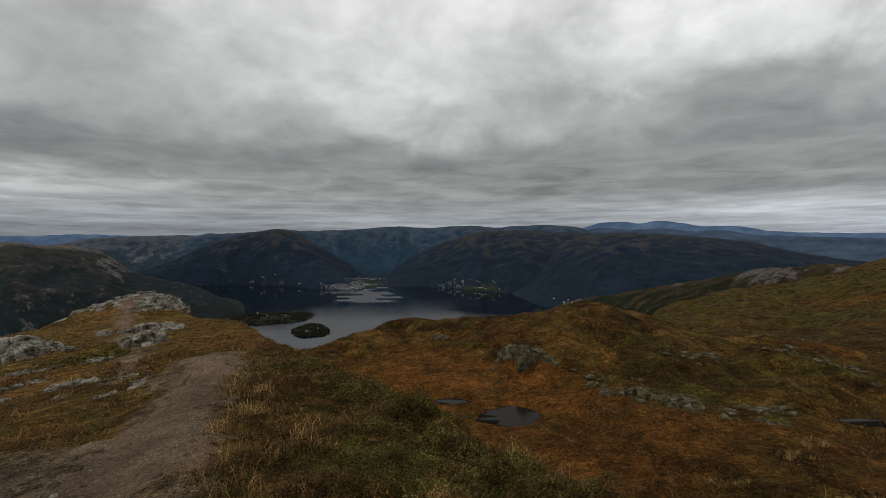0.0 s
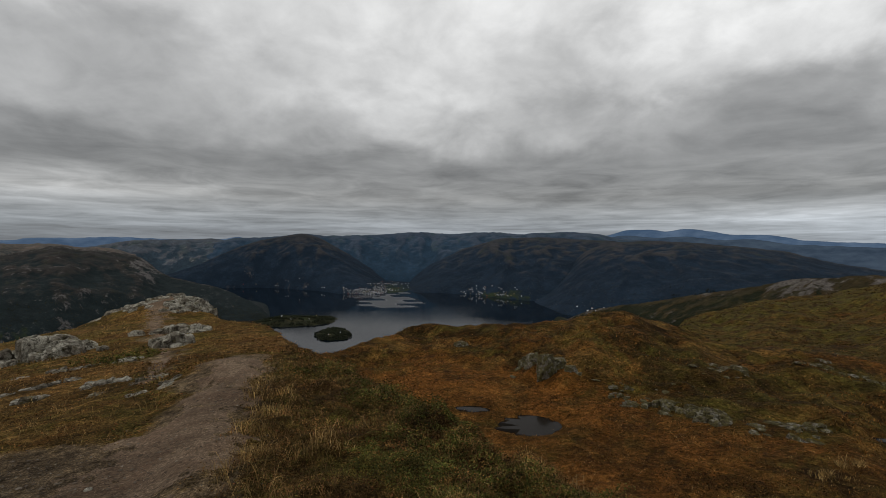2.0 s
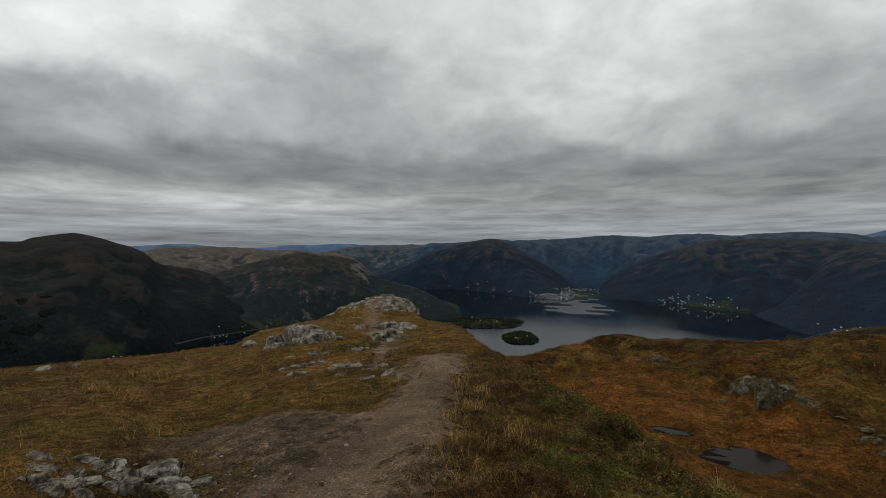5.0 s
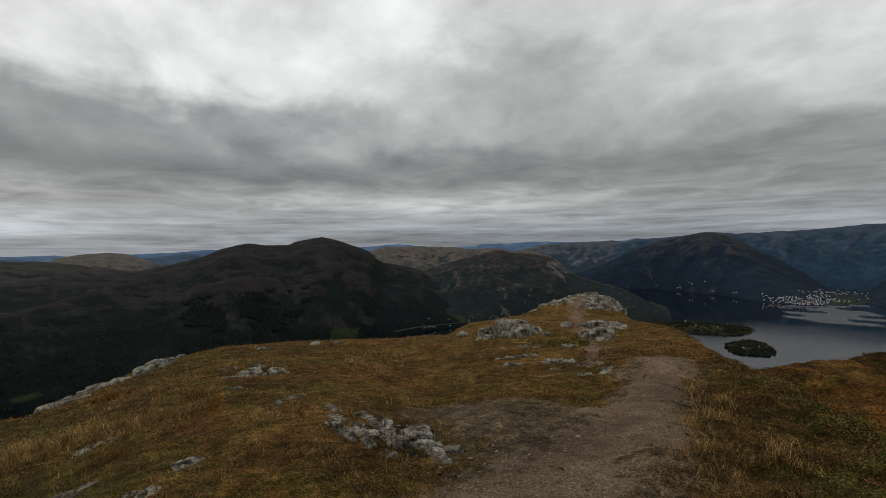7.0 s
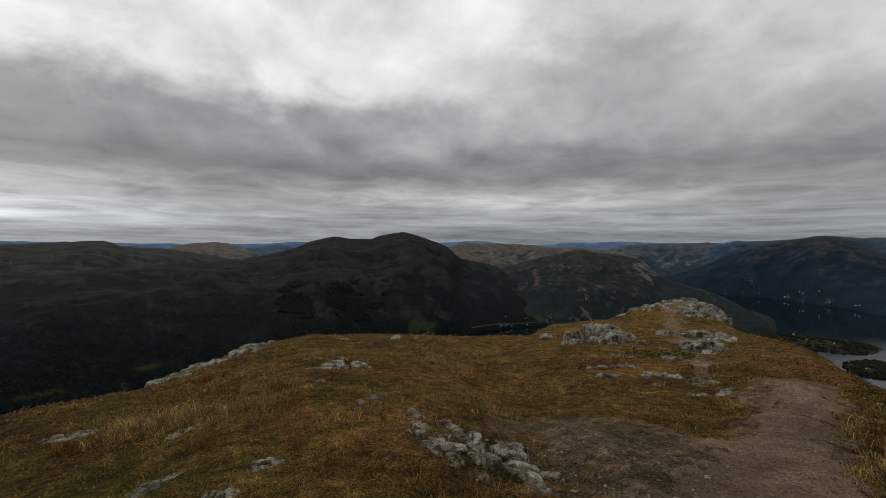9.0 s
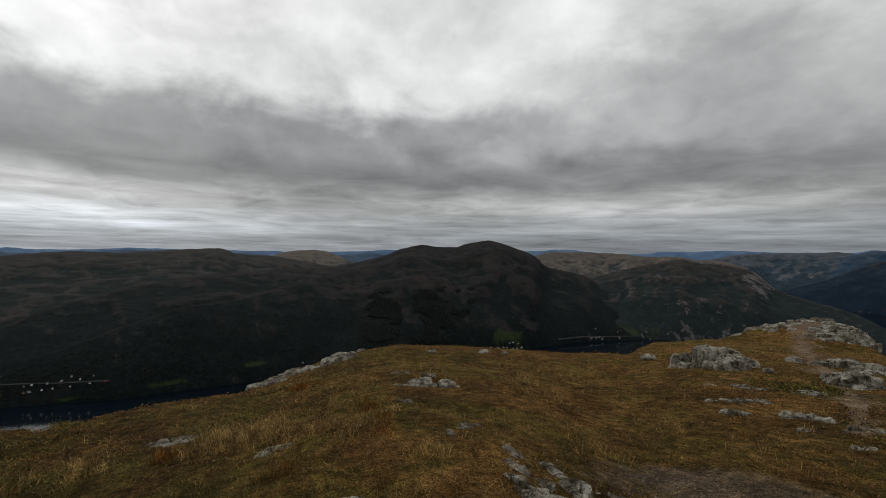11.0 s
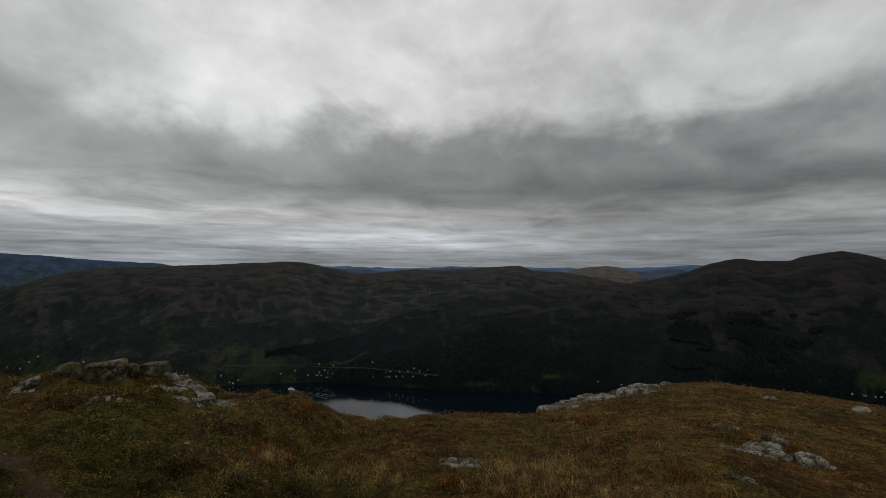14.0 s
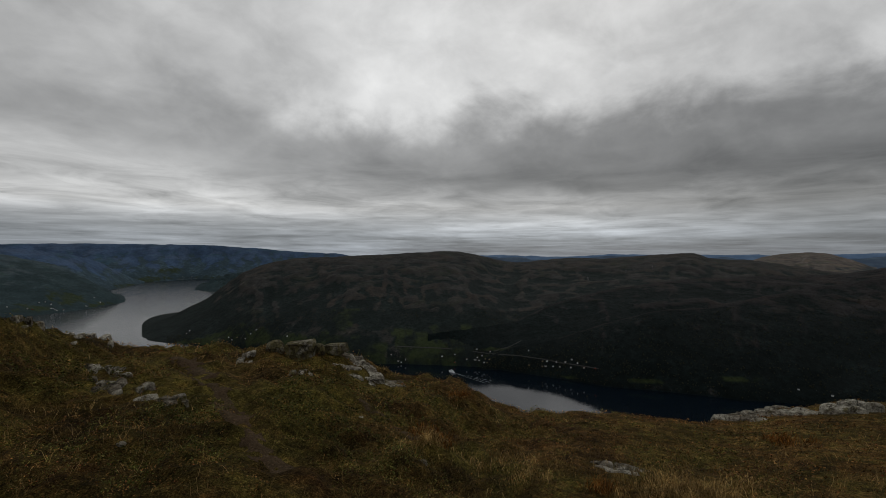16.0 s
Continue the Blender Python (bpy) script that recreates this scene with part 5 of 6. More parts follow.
for x, y, w, h, deep, kind in [(4.5, 34.4, 1.3, 0.9, 0.7, "pile"), (4.9, 33.2, 1.0, 0.8, 0.7, "pile"), (7.0, 31.2, 0.9, 0.5, 0.7, "pile"), (17.2, 32.2, 2.9, 0.5, 0.8, "slab"), (18.6, 33.2, 1.6, 0.34, 0.7, "slab"), (24.8, 33.4, 1.8, 0.35, 0.4, "slab"),
                               (25.8, 32.4, 1.7, 0.4, 0.4, "slab"), (26.8, 31.4, 1.8, 0.35, 0.4, "slab"), (25.4, 34.9, 1.5, 0.3, 0.6, "slab"), (10.5, 26.2, 1.9, 0.45, 0.8, "pile"), (12.1, 24.6, 2.1, 0.55, 0.9, "pile"), (14.3, 22.4, 3.0, 0.5, 0.8, "slab"),
                               (15.6, 23.1, 1.8, 0.4, 0.8, "slab"), (10.1, 29.3, 0.8, 0.3, 0.8, "pile"), (8.9, 28.1, 0.7, 0.25, 0.8, "pile"), (33.2, 42.2, 2.4, 0.5, 0.5, "slab"), (-0.35, 40.5, 1.2, 0.5, 0.7, "pile"), (9.2, 26.9, 0.9, 0.3, 0.8, "pile")]:
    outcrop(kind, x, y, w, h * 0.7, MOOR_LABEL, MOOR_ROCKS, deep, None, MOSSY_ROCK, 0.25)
for x, y, w, h in [(5.35, 31.5, 1.5, 1.9), (6.15, 32.0, 1.3, 1.1), (4.75, 33.9, 0.9, 1.1)]:
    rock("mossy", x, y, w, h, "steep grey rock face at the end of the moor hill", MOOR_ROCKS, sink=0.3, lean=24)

rubble = random.Random(77)
for x, y, spread, count in [(14.6, 23.0, 2.4, 10), (16.6, 31.8, 1.8, 9), (11.6, 26.6, 2.6, 14), (24.5, 31.5, 2.6, 10), (9.0, 29.2, 1.8, 8), (5.0, 33.4, 1.0, 6)]:
    for _ in range(count):
        u, v, w = rubble.gauss(0, 0.55) * spread, rubble.gauss(0, 0.4) * spread, rubble.choice((0.2, 0.3, 0.42, 0.6))
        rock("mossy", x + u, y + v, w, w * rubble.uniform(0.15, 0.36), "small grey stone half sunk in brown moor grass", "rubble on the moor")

# ---------------------------------------------------------------- path and trails
def dirt_material(name, base, red):
    n = Nodes(name, 0.95)
    wide, fine, grit = n.noise(2.2, 5, 0.6), n.noise(22.0, 8, 0.75), n.noise(75.0, 4, 0.7)
    c = n.ramp(fine, (0.3, tuple(0.45 * v for v in base)), (0.5, base), (0.68, tuple(1.7 * v for v in base)))
    c = n.mix(n.ramp(wide, (0.42, 0.0), (0.60, 0.8)), c, n.mix(0.6, c, red))
    c = n.mix(n.ramp(n.noise(0.9, 6, 0.7), (0.40, 0.5), (0.55, 0.0)), c, tuple(0.35 * v for v in red))
    c = n.mix(n.ramp(grit, (0.62, 0.0), (0.70, 0.8)), c, tuple(3.0 * v for v in base))
    crumb = n.ramp(n.noise(46.0, 5, 0.78), (0.34, 0.35), (0.5, 0.95), (0.64, 1.7))
    speck = n.tree.nodes.new("ShaderNodeMix")
    speck.data_type, speck.blend_type = "RGBA", "MULTIPLY"
    speck.inputs[0].default_value = 0.85
    n.link(c, speck.inputs[6]), n.link(crumb, speck.inputs[7])
    c = speck.outputs[2]
    n.bump(n.math("ADD", fine, n.math("MULTIPLY", grit, 0.5)), 1.0, 0.04)
    return n.done(c)


DIRT = dirt_material("trodden_gravelly_earth", (0.170, 0.122, 0.082), (0.112, 0.068, 0.043))
PEAT = dirt_material("trodden_red_peat", (0.060, 0.042, 0.023), (0.072, 0.043, 0.026))
PATHS = []


def trail(name, label, points, material, seed, lift=0.02, rag=0.55):
    """A worn strip along (x, y, width) points, its edges ragged and sinking under the turf."""
    P = np.array(points, float)
    s = np.r_[0, np.cumsum(np.hypot(*np.diff(P[:, :2], axis=0).T))]
    t = np.arange(0, s[-1], 0.07)
    c = [np.interp(t, s, P[:, k]) for k in range(3)]
    for k in range(3):
        pad = np.r_[np.full(8, c[k][0]), c[k], np.full(8, c[k][-1])]
        c[k] = np.convolve(pad, np.ones(17) / 17, "valid")
    dx, dy = np.gradient(c[0]), np.gradient(c[1])
    m = np.hypot(dx, dy) + 1e-9
    across = np.linspace(-1, 1, 31)
    T, W = np.meshgrid(t, across, indexing="ij")
    half = (c[2] / 2 * (1 + 0.3 * fbm(t / 0.7, t * 0 + seed, 3, seed)))[:, None] * 1.18
    X = c[0][:, None] - (dy / m)[:, None] * W * half
    Y = c[1][:, None] + (dx / m)[:, None] * W * half
    ragged = np.abs(W) + rag * (0.6 * fbm(X / 0.7, Y / 0.7, 4, seed + 3, 0.6) + 0.7 * fbm(X / 0.16, Y / 0.16, 4, seed + 4, 0.65)) + smoothstep(0.6, 0.0, T) + smoothstep(s[-1] - 0.6, s[-1], T)
    Z = ground_height(X, Y) + lift - 0.10 * smoothstep(0.66, 1.05, ragged) + 0.008 * fbm(X / 0.15, Y / 0.15, 3, seed + 6)
    me = sheet_mesh(name, X, Y, Z)
    me.materials.append(material)
    PATHS.append((np.stack([c[0], c[1]], -1)[::3], c[2][::3] / 2))
    return tagged(new(name, me), label, "path", kind="structure")


trail("path", "trodden path of bare brown earth and gravel", [(-1.95, -0.6, 1.2), (-2.1, 1.0, 1.5), (-2.4, 2.6, 1.6), (-2.55, 3.6, 1.7), (-2.7, 4.6, 1.6), (-2.95, 5.6, 1.3), (-3.2, 6.6, 1.1), (-3.45, 7.4, 1.0), (-3.75, 8.2, 1.05), (-4.1, 9.0, 1.2), (-4.5, 9.8, 0.9), (-4.8, 10.4, 0.4)], DIRT, 3, 0.004, 0.9)
trail("path", "gravelly patch spreading from the path", [(-5.6, 4.3, 0.5), (-4.9, 4.6, 1.1), (-4.3, 4.8, 1.5), (-3.6, 4.8, 1.8), (-3.0, 4.6, 1.8)], DIRT, 5, -0.022, 1.0)
trail("path", "narrow path climbing to the rocky knoll", [(-5.4, 8.4, 0.2), (-5.8, 9.2, 0.42), (-6.6, 10.6, 0.34), (-7.8, 12.6, 0.3), (-9.2, 14.6, 0.34), (-11.2, 17.2, 0.45), (-13.6, 20.5, 0.5), (-16.2, 24.3, 0.8), (-17.6, 26.6, 1.3), (-17.8, 28.2, 1.6)], DIRT, 7, 0.004, 1.1)
trail("path", "red-brown trail worn into the green heath", [(-7.6, -9.9, 0.5), (-7.2, -8.9, 0.6), (-6.9, -7.6, 0.5), (-6.5, -6.4, 0.42), (-6.15, -5.6, 0.4), (-5.95, -4.8, 0.38), (-5.68, -4.0, 0.4), (-5.55, -3.2, 0.3)], PEAT, 9, 0.004, 1.25)
trail("path", "faint second trail through the heath", [(-9.0, -6.0, 0.16), (-8.7, -5.4, 0.2), (-8.45, -4.7, 0.24), (-8.2, -4.1, 0.24), (-7.95, -3.3, 0.2)], PEAT, 11, 0.0, 1.3)


def path_gap(x, y, trails=5):
    """How far a place lies outside the nearest trail."""
    best = np.full(np.shape(x), 99.0)
    for line, half in PATHS[:trails]:
        for (px, py), h in zip(line, half):
            best = np.minimum(best, np.hypot(x - px, y - py) - h)
    return best + 0.42 * fbm(x / 0.55, y / 0.55, 4, 17, 0.6) + 0.7 * fbm(x / 1.4, y / 1.4, 2, 19) * smoothstep(-3.6, -4.4, x)


def wear_ground():
    """The turf thins out towards the trails."""
    me = bpy.data.objects["ground"].data
    co = np.empty(len(me.vertices) * 3, np.float32)
    me.vertices.foreach_get("co", co)
    co = co.reshape(-1, 3)
    worn = np.zeros(len(co))
    near = np.nonzero(np.hypot(co[:, 0], co[:, 1]) < 34)[0]
    worn[near] = 0.95 - 0.95 * smoothstep(-0.35, 0.55, path_gap(co[near, 0], co[near, 1], 3))
    paint(me, "worn", worn)


wear_ground()


def loose_stones():
    rng = np.random.default_rng(77)
    cube = np.array([(0, 0, .5), (.5, 0, 0), (0, .5, 0), (-.5, 0, 0), (0, -.5, 0), (0, 0, -.3)])
    tris = np.array([(0, 1, 2), (0, 2, 3), (0, 3, 4), (0, 4, 1), (5, 2, 1), (5, 3, 2), (5, 4, 3), (5, 1, 4)])
    spots, sizes = [], []
    for line, half in PATHS[:2]:
        q = rng.integers(len(line), size=2600)
        spots.append(line[q] + rng.normal(0, 0.5, (2600, 2)) * half[q][:, None])
        sizes.append(np.minimum(0.005 + rng.exponential(0.006, 2600), 0.045))
    # chips broken off the bedrock beside the path
    spots.append(np.array((-3.95, 3.55)) + rng.normal(0, 1, (2200, 2)) * (0.75, 0.42))
    sizes.append(np.minimum(0.006 + rng.exponential(0.008, 2200), 0.05))
    P, size = np.concatenate(spots), np.concatenate(sizes)
    keep = np.hypot(P[:, 0] + 0.5, P[:, 1]) > 1.2
    P, size = P[keep], size[keep]
    n = len(P)
    C = np.column_stack([P, ground_height(P[:, 0], P[:, 1]) + 0.018])
    V = cube[None] * rng.uniform(0.6, 1.4, (n, 6, 3)) * size[:, None, None] * np.array((1.4, 1.0, 0.6))
    a = rng.uniform(0, 6.28, n)
    V = np.stack([V[..., 0] * np.cos(a)[:, None] - V[..., 1] * np.sin(a)[:, None], V[..., 0] * np.sin(a)[:, None] + V[..., 1] * np.cos(a)[:, None], V[..., 2]], -1) + C[:, None]
    F = (tris[None] + (np.arange(n) * 6)[:, None, None]).reshape(-1, 3)
    me = raw_mesh("gravel", V.reshape(-1, 3), F)
    k = Nodes("pale_gravel", 0.9)
    me.materials.append(k.done(k.ramp(k.island(), (0.0, (0.045, 0.034, 0.024)), (0.75, (0.100, 0.080, 0.060)), (0.97, (0.17, 0.145, 0.115)), (1.0, (0.30, 0.27, 0.22)))))
    tagged(new("gravel", me), "loose grey gravel strewn on the path", "gravel", kind="stuff")


loose_stones()


# ---------------------------------------------------------------- bog pools
def pool(x, y, wide, deep, label, seed):
    t, v = np.meshgrid(np.linspace(0, 2 * np.pi, 72, endpoint=False), np.linspace(0, 1, 8))
    edge = 1 + 0.6 * fbm(np.cos(t) * 1.5 + seed, np.sin(t) * 1.5, 4, seed) + 0.35 * fbm(np.cos(t) * 5 + seed, np.sin(t) * 5, 3, seed + 1)
    X, Y = x + wide / 2 * v * edge * np.cos(t), y + deep / 2 * v * edge * np.sin(t)
    level = float(np.percentile(ground_height(X, Y), 20)) + 0.2
    Z = np.full_like(X, level) - 0.6 * (v > 0.99)
    me = sheet_mesh("pond", X, Y, Z, wrap=True)
    me.materials.append(POOL)
    tagged(new("pond", me), label, "pond", "bog pools")


pool(3.95, 25.0, 4.6, 3.2, "dark still pool in the rust-coloured bog", 3)
pool(0.5, 27.5, 2.6, 1.2, "narrow black pool under a peat bank", 6)
pool(18.2, 22.5, 3.8, 0.8, "shallow muddy pool in the heath", 12)


# ---------------------------------------------------------------- grass and heath
def spread(count, az0, az1, r0, r1, seed, patch=None, scale=1.5, clear=0.03):
    """Places on the ridge, as dense to the eye far off as near, with the trails and rocks left bare."""
    rng = np.random.default_rng(seed)
    az = rng.uniform(az0, az1, count)
    r = np.exp(rng.uniform(math.log(r0), math.log(r1), count))
    x, y = place_at(az, r)
    keep = path_gap(x, y) > clear - 0.12 + rng.exponential(0.16, count)
    for px, py, pr in ROCK_PLACES:
        keep &= np.hypot(x - px, y - py) > pr * rng.uniform(0.35, 1.0, count)
    if patch is not None:
        keep &= fbm(x / scale, y / scale, 3, seed + 1) + rng.normal(0, 0.12, count) > patch
    return x[keep], y[keep]


def blades(x, y, tall, wide, lean, rng, per=1, spread_m=0.0):
    """Bent blades of three triangles each; sizes follow the arrays given."""
    x, y, tall, wide = (np.repeat(np.broadcast_to(a, np.shape(x)), per) for a in (x, y, tall, wide))
    n = len(x)
    x, y = x + rng.normal(0, 1, n) * spread_m, y + rng.normal(0, 1, n) * spread_m
    z = ground_height(x, y) - 0.01
    L = tall * rng.uniform(0.5, 1.25, n)
    a, turn = rng.uniform(0, 2 * np.pi, n), rng.uniform(0, 2 * np.pi, n)
    off = lean * rng.uniform(0.45, 1.0, n)
    dx, dy = np.cos(a) * off, np.sin(a) * off
    wx, wy = np.cos(turn) * wide / 2, np.sin(turn) * wide / 2
    B = np.stack([x, y, z], -1)
    W = np.stack([wx, wy, 0 * wx], -1)
    mid = B + np.stack([dx * L * 0.35, dy * L * 0.35, L * 0.6], -1)
    tip = B + np.stack([dx * L, dy * L, L * np.sqrt(np.maximum(1 - off**2 * 0.8, 0.1))], -1)
    V = np.stack([B - W, B + W, mid - W * 0.7, mid + W * 0.7, tip], 1).reshape(-1, 3)
    F = (np.array([(0, 1, 3), (0, 3, 2), (2, 3, 4)])[None] + (np.arange(n) * 5)[:, None, None]).reshape(-1, 3)
    return V, F


def leaves(x, y, size, high, rng, per=6, spread_m=0.05):
    """Small leaves at all tilts, for low shrubs: two triangles each."""
    x, y, size, high = (np.repeat(np.broadcast_to(a, np.shape(x)), per) for a in (x, y, size, high))
    n = len(x)
    x, y = x + rng.normal(0, 1, n) * spread_m * np.maximum(1, size / 0.02), y + rng.normal(0, 1, n) * spread_m * np.maximum(1, size / 0.02)
    clump = 0.35 + 0.85 * smoothstep(-0.3, 0.45, fbm(x / 0.42, y / 0.42, 2, 57))
    C = np.stack([x, y, ground_height(x, y) + clump * high * rng.uniform(0.1, 1.0, n)], -1)
    u = rng.normal(size=(n, 3)) * (1, 1, 0.45)
    u /= np.linalg.norm(u, axis=1)[:, None]
    v = np.cross(u, rng.normal(size=(n, 3)) * (0.35, 0.35, 1))
    v /= np.linalg.norm(v, axis=1)[:, None] + 1e-9
    s = (size * rng.uniform(0.6, 1.3, n))[:, None]
    V = np.stack([C - u * s, C + v * s * 0.5, C + u * s, C - v * s * 0.5], 1).reshape(-1, 3)
    F = (np.array([(0, 1, 2), (0, 2, 3)])[None] + (np.arange(n) * 4)[:, None, None]).reshape(-1, 3)
    return V, F


def plant_material(name, *stops):
    n = Nodes(name, 0.8)
    n.bsdf.inputs["Specular IOR Level"].default_value = 0.04
    c = mottled(n, n.ramp(n.island(), *stops), n.ramp(n.noise(4.5, 6, 0.72), (0.36, (0.25, 0.21, 0.16)), (0.5, (0.96, 0.87, 0.74)), (0.63, (1.95, 1.74, 1.45))))
    return n.done(n.mix(n.ramp(n.noise(1.7, 7, 0.68), (0.40, 0.95), (0.56, 0.0)), c, n.mix(0.62, c, (0.010, 0.007, 0.0025))))


OLIVE_GRASS = plant_material("olive_grass", (0.0, (0.046, 0.031, 0.0090)), (0.4, (0.132, 0.088, 0.031)), (0.75, (0.25, 0.165, 0.066)), (1.0, (0.42, 0.30, 0.145)))
BOG_GRASS = plant_material("bog_grass", (0.0, (0.036, 0.0135, 0.0034)), (0.6, (0.124, 0.054, 0.0135)), (1.0, (0.25, 0.135, 0.042)))
MOOR_GRASS = plant_material("moor_grass", (0.0, (0.022, 0.0120, 0.0030)), (0.5, (0.086, 0.048, 0.0125)), (1.0, (0.25, 0.155, 0.052)))
STRAW_GRASS = plant_material("straw_grass", (0.0, (0.11, 0.070, 0.024)), (0.5, (0.25, 0.172, 0.068)), (1.0, (0.46, 0.35, 0.165)))
RUST_GRASS = plant_material("rust_grass", (0.0, (0.050, 0.0165, 0.0036)), (0.6, (0.150, 0.060, 0.0120)), (1.0, (0.28, 0.145, 0.040)))
HEATHER = plant_material("brown_heather", (0.0, (0.022, 0.0115, 0.0040)), (0.4, (0.100, 0.054, 0.018)), (0.75, (0.185, 0.104, 0.036)), (0.93, (0.26, 0.158, 0.060)), (1.0, (0.22, 0.058, 0.030)))
TWIG = plant_material("heather_twig", (0.0, (0.050, 0.026, 0.012)), (0.5, (0.150, 0.086, 0.040)), (1.0, (0.30, 0.195, 0.100)))
SCRUB = plant_material("dark_moor_scrub", (0.0, (0.009, 0.0060, 0.0018)), (0.5, (0.030, 0.0185, 0.0052)), (1.0, (0.105, 0.062, 0.019)))
BILBERRY = plant_material("bilberry_leaves", (0.0, (0.022, 0.024, 0.0065)), (0.5, (0.078, 0.078, 0.0200)), (0.85, (0.165, 0.158, 0.046)), (1.0, (0.24, 0.105, 0.036)))
CARPET = plant_material("crowberry_shoots", (0.0, (0.018, 0.023, 0.0050)), (0.5, (0.052, 0.061, 0.0140)), (0.85, (0.115, 0.128, 0.036)), (1.0, (0.17, 0.095, 0.03)))


def plant(name, label, meshes, material):
    V, F, k = [], [], 0
    for v, f in meshes:
        V.append(v), F.append(f + k)
        k += len(v)
    me = raw_mesh(name, np.concatenate(V), np.concatenate(F))
    me.materials.append(material)
    return tagged(new(name, me), label, "plants", kind="stuff")


def away(x, y):
    return np.hypot(x + 0.9, y - 0.4)


def plant_ridge():
    rng = np.random.default_rng(5)
    gx, gy = spread(128000, -45, 178, 2.4, 36, 21, -0.18, 0.8)
    lee = (gx + 1.9 + 0.22 * gy > 0.4) & (gy > 1.5) & (np.hypot(gx, gy) < 14) & (rng.random(len(gx)) < 0.82)
    gx, gy = gx[~lee], gy[~lee]
    d = away(gx, gy)
    grass = blades(gx, gy, np.clip(0.035 + 0.003 * d, 0.045, 0.10), np.clip(0.0010 * d, 0.0035, 0.025), 1.12, rng)
    plant("grass", "short olive and yellowed grass on the ridge", [grass], OLIVE_GRASS)
    hx, hy = spread(88000, -45, 178, 2.3, 24, 31, -0.14, 1.1)
    d = away(hx, hy)
    ex, ey = spread(44000, -45, 34, 2.4, 13, 35, -0.08, 0.6)
    de = away(ex, ey)
    plant("heather", "low brown heather on the ridge", [leaves(hx, hy, np.clip(0.0018 * d, 0.008, 0.028), np.clip(0.06 + 0.001 * d, 0.06, 0.09), rng, 3, 0.03),
          leaves(ex, ey, np.clip(0.0019 * de, 0.009, 0.024), 0.11, rng, 3, 0.03)], HEATHER)
    lx, ly = spread(29000, -45, 34, 2.3, 12, 41, 0.18, 0.7)
    bx, by = spread(40000, 84, 178, 2.3, 16, 43, 0.03, 0.9)
    x, y = np.r_[lx, bx], np.r_[ly, by]
    d = away(x, y)
    plant("bilberry", "green bilberry scrub in the heath", [leaves(x, y, np.clip(0.0018 * d, 0.008, 0.026), 0.10, rng, 4, 0.035)], BILBERRY)
    dx, dy = spread(20000, -35, 34, 2.3, 12, 37, -0.12, 0.7)
    lee = dx + 1.9 + 0.22 * dy > 0.3
    dx, dy = dx[lee], dy[lee]
    plant("heather", "dark leafy heather on the bank beside the path", [leaves(dx, dy, np.clip(0.0019 * away(dx, dy), 0.009, 0.024), 0.13, rng, 3, 0.035)], SCRUB)
    # long stems leaning over the bank
    sx, sy = spread(9000, -45, 178, 2.4, 14, 47, 0.0, 1.3)
    d = away(sx, sy)
    plant("dry_stems", "dry straw stems among the heather", [blades(sx, sy, 0.17, np.clip(0.0007 * d, 0.0025, 0.007), 1.1, rng, 3, 0.05)], STRAW_GRASS)
    tx, ty = spread(16000, -45, 24, 2.3, 11, 49, -0.1, 0.7)
    d = away(tx, ty)
    plant("heather_twigs", "brown leafless heather twigs on the bank", [blades(tx, ty, 0.11, np.clip(0.0009 * d, 0.003, 0.008), 1.2, rng, 2, 0.06)], TWIG)


plant_ridge()


def carpets(places):
    """Dense green mats of low shoots, thick in the middle and ragged at the edge."""
    rng = np.random.default_rng(15)
    out = []
    for x, y, r, count in places:
        a, q = rng.uniform(0, 2 * np.pi, count), np.sqrt(rng.random(count))
        px, py = x + np.cos(a) * q * r, y + np.sin(a) * q * r * 0.8
        keep = (q + 1.6 * fbm(px / 0.3, py / 0.3, 3, 91) + rng.normal(0, 0.15, count) < 0.75) & (path_gap(px, py) > 0.05)
        px, py = px[keep], py[keep]
        d = away(px, py)
        lift = 0.13 + 0.09 * (1 - q[keep]) + 0.05 * fbm(px / 0.12, py / 0.12, 2, 93)
        out.append(leaves(px, py, np.clip(0.0022 * d, 0.009, 0.03), np.clip(lift, 0.03, 0.2), rng, 3, 0.02))
    plant("crowberry", "bright green mats of crowberry on the bank", out, CARPET)


carpets([(-0.4, 4.75, 0.55, 1900), (-0.67, 5.3, 0.45, 1300), (-0.1, 4.4, 0.5, 1500), (0.25, 5.2, 0.5, 1500), (0.0, 6.0, 0.5, 1200), (-0.45, 6.2, 0.45, 1000), (0.5, 4.6, 0.5, 1500), (0.72, 4.2, 0.55, 1500), (1.05, 4.1, 0.45, 900), (-1.05, 6.9, 0.55, 1100), (-1.5, 7.6, 0.5, 700), (-2.3, 8.6, 0.6, 600), (-8.6, 12.2, 1.2, 900),
         (-6.6, -5.2, 1.3, 1100), (-7.2, -4.6, 1.1, 900), (-7.6, -5.6, 1.1, 800), (-5.0, -5.6, 0.96, 900), (-4.9, -4.4, 0.96, 800), (-8.6, -6.0, 1.1, 650), (-9.4, -4.6, 1.1, 550), (-6.8, -3.2, 0.96, 700), (-5.2, -8.4, 1.3, 700)])


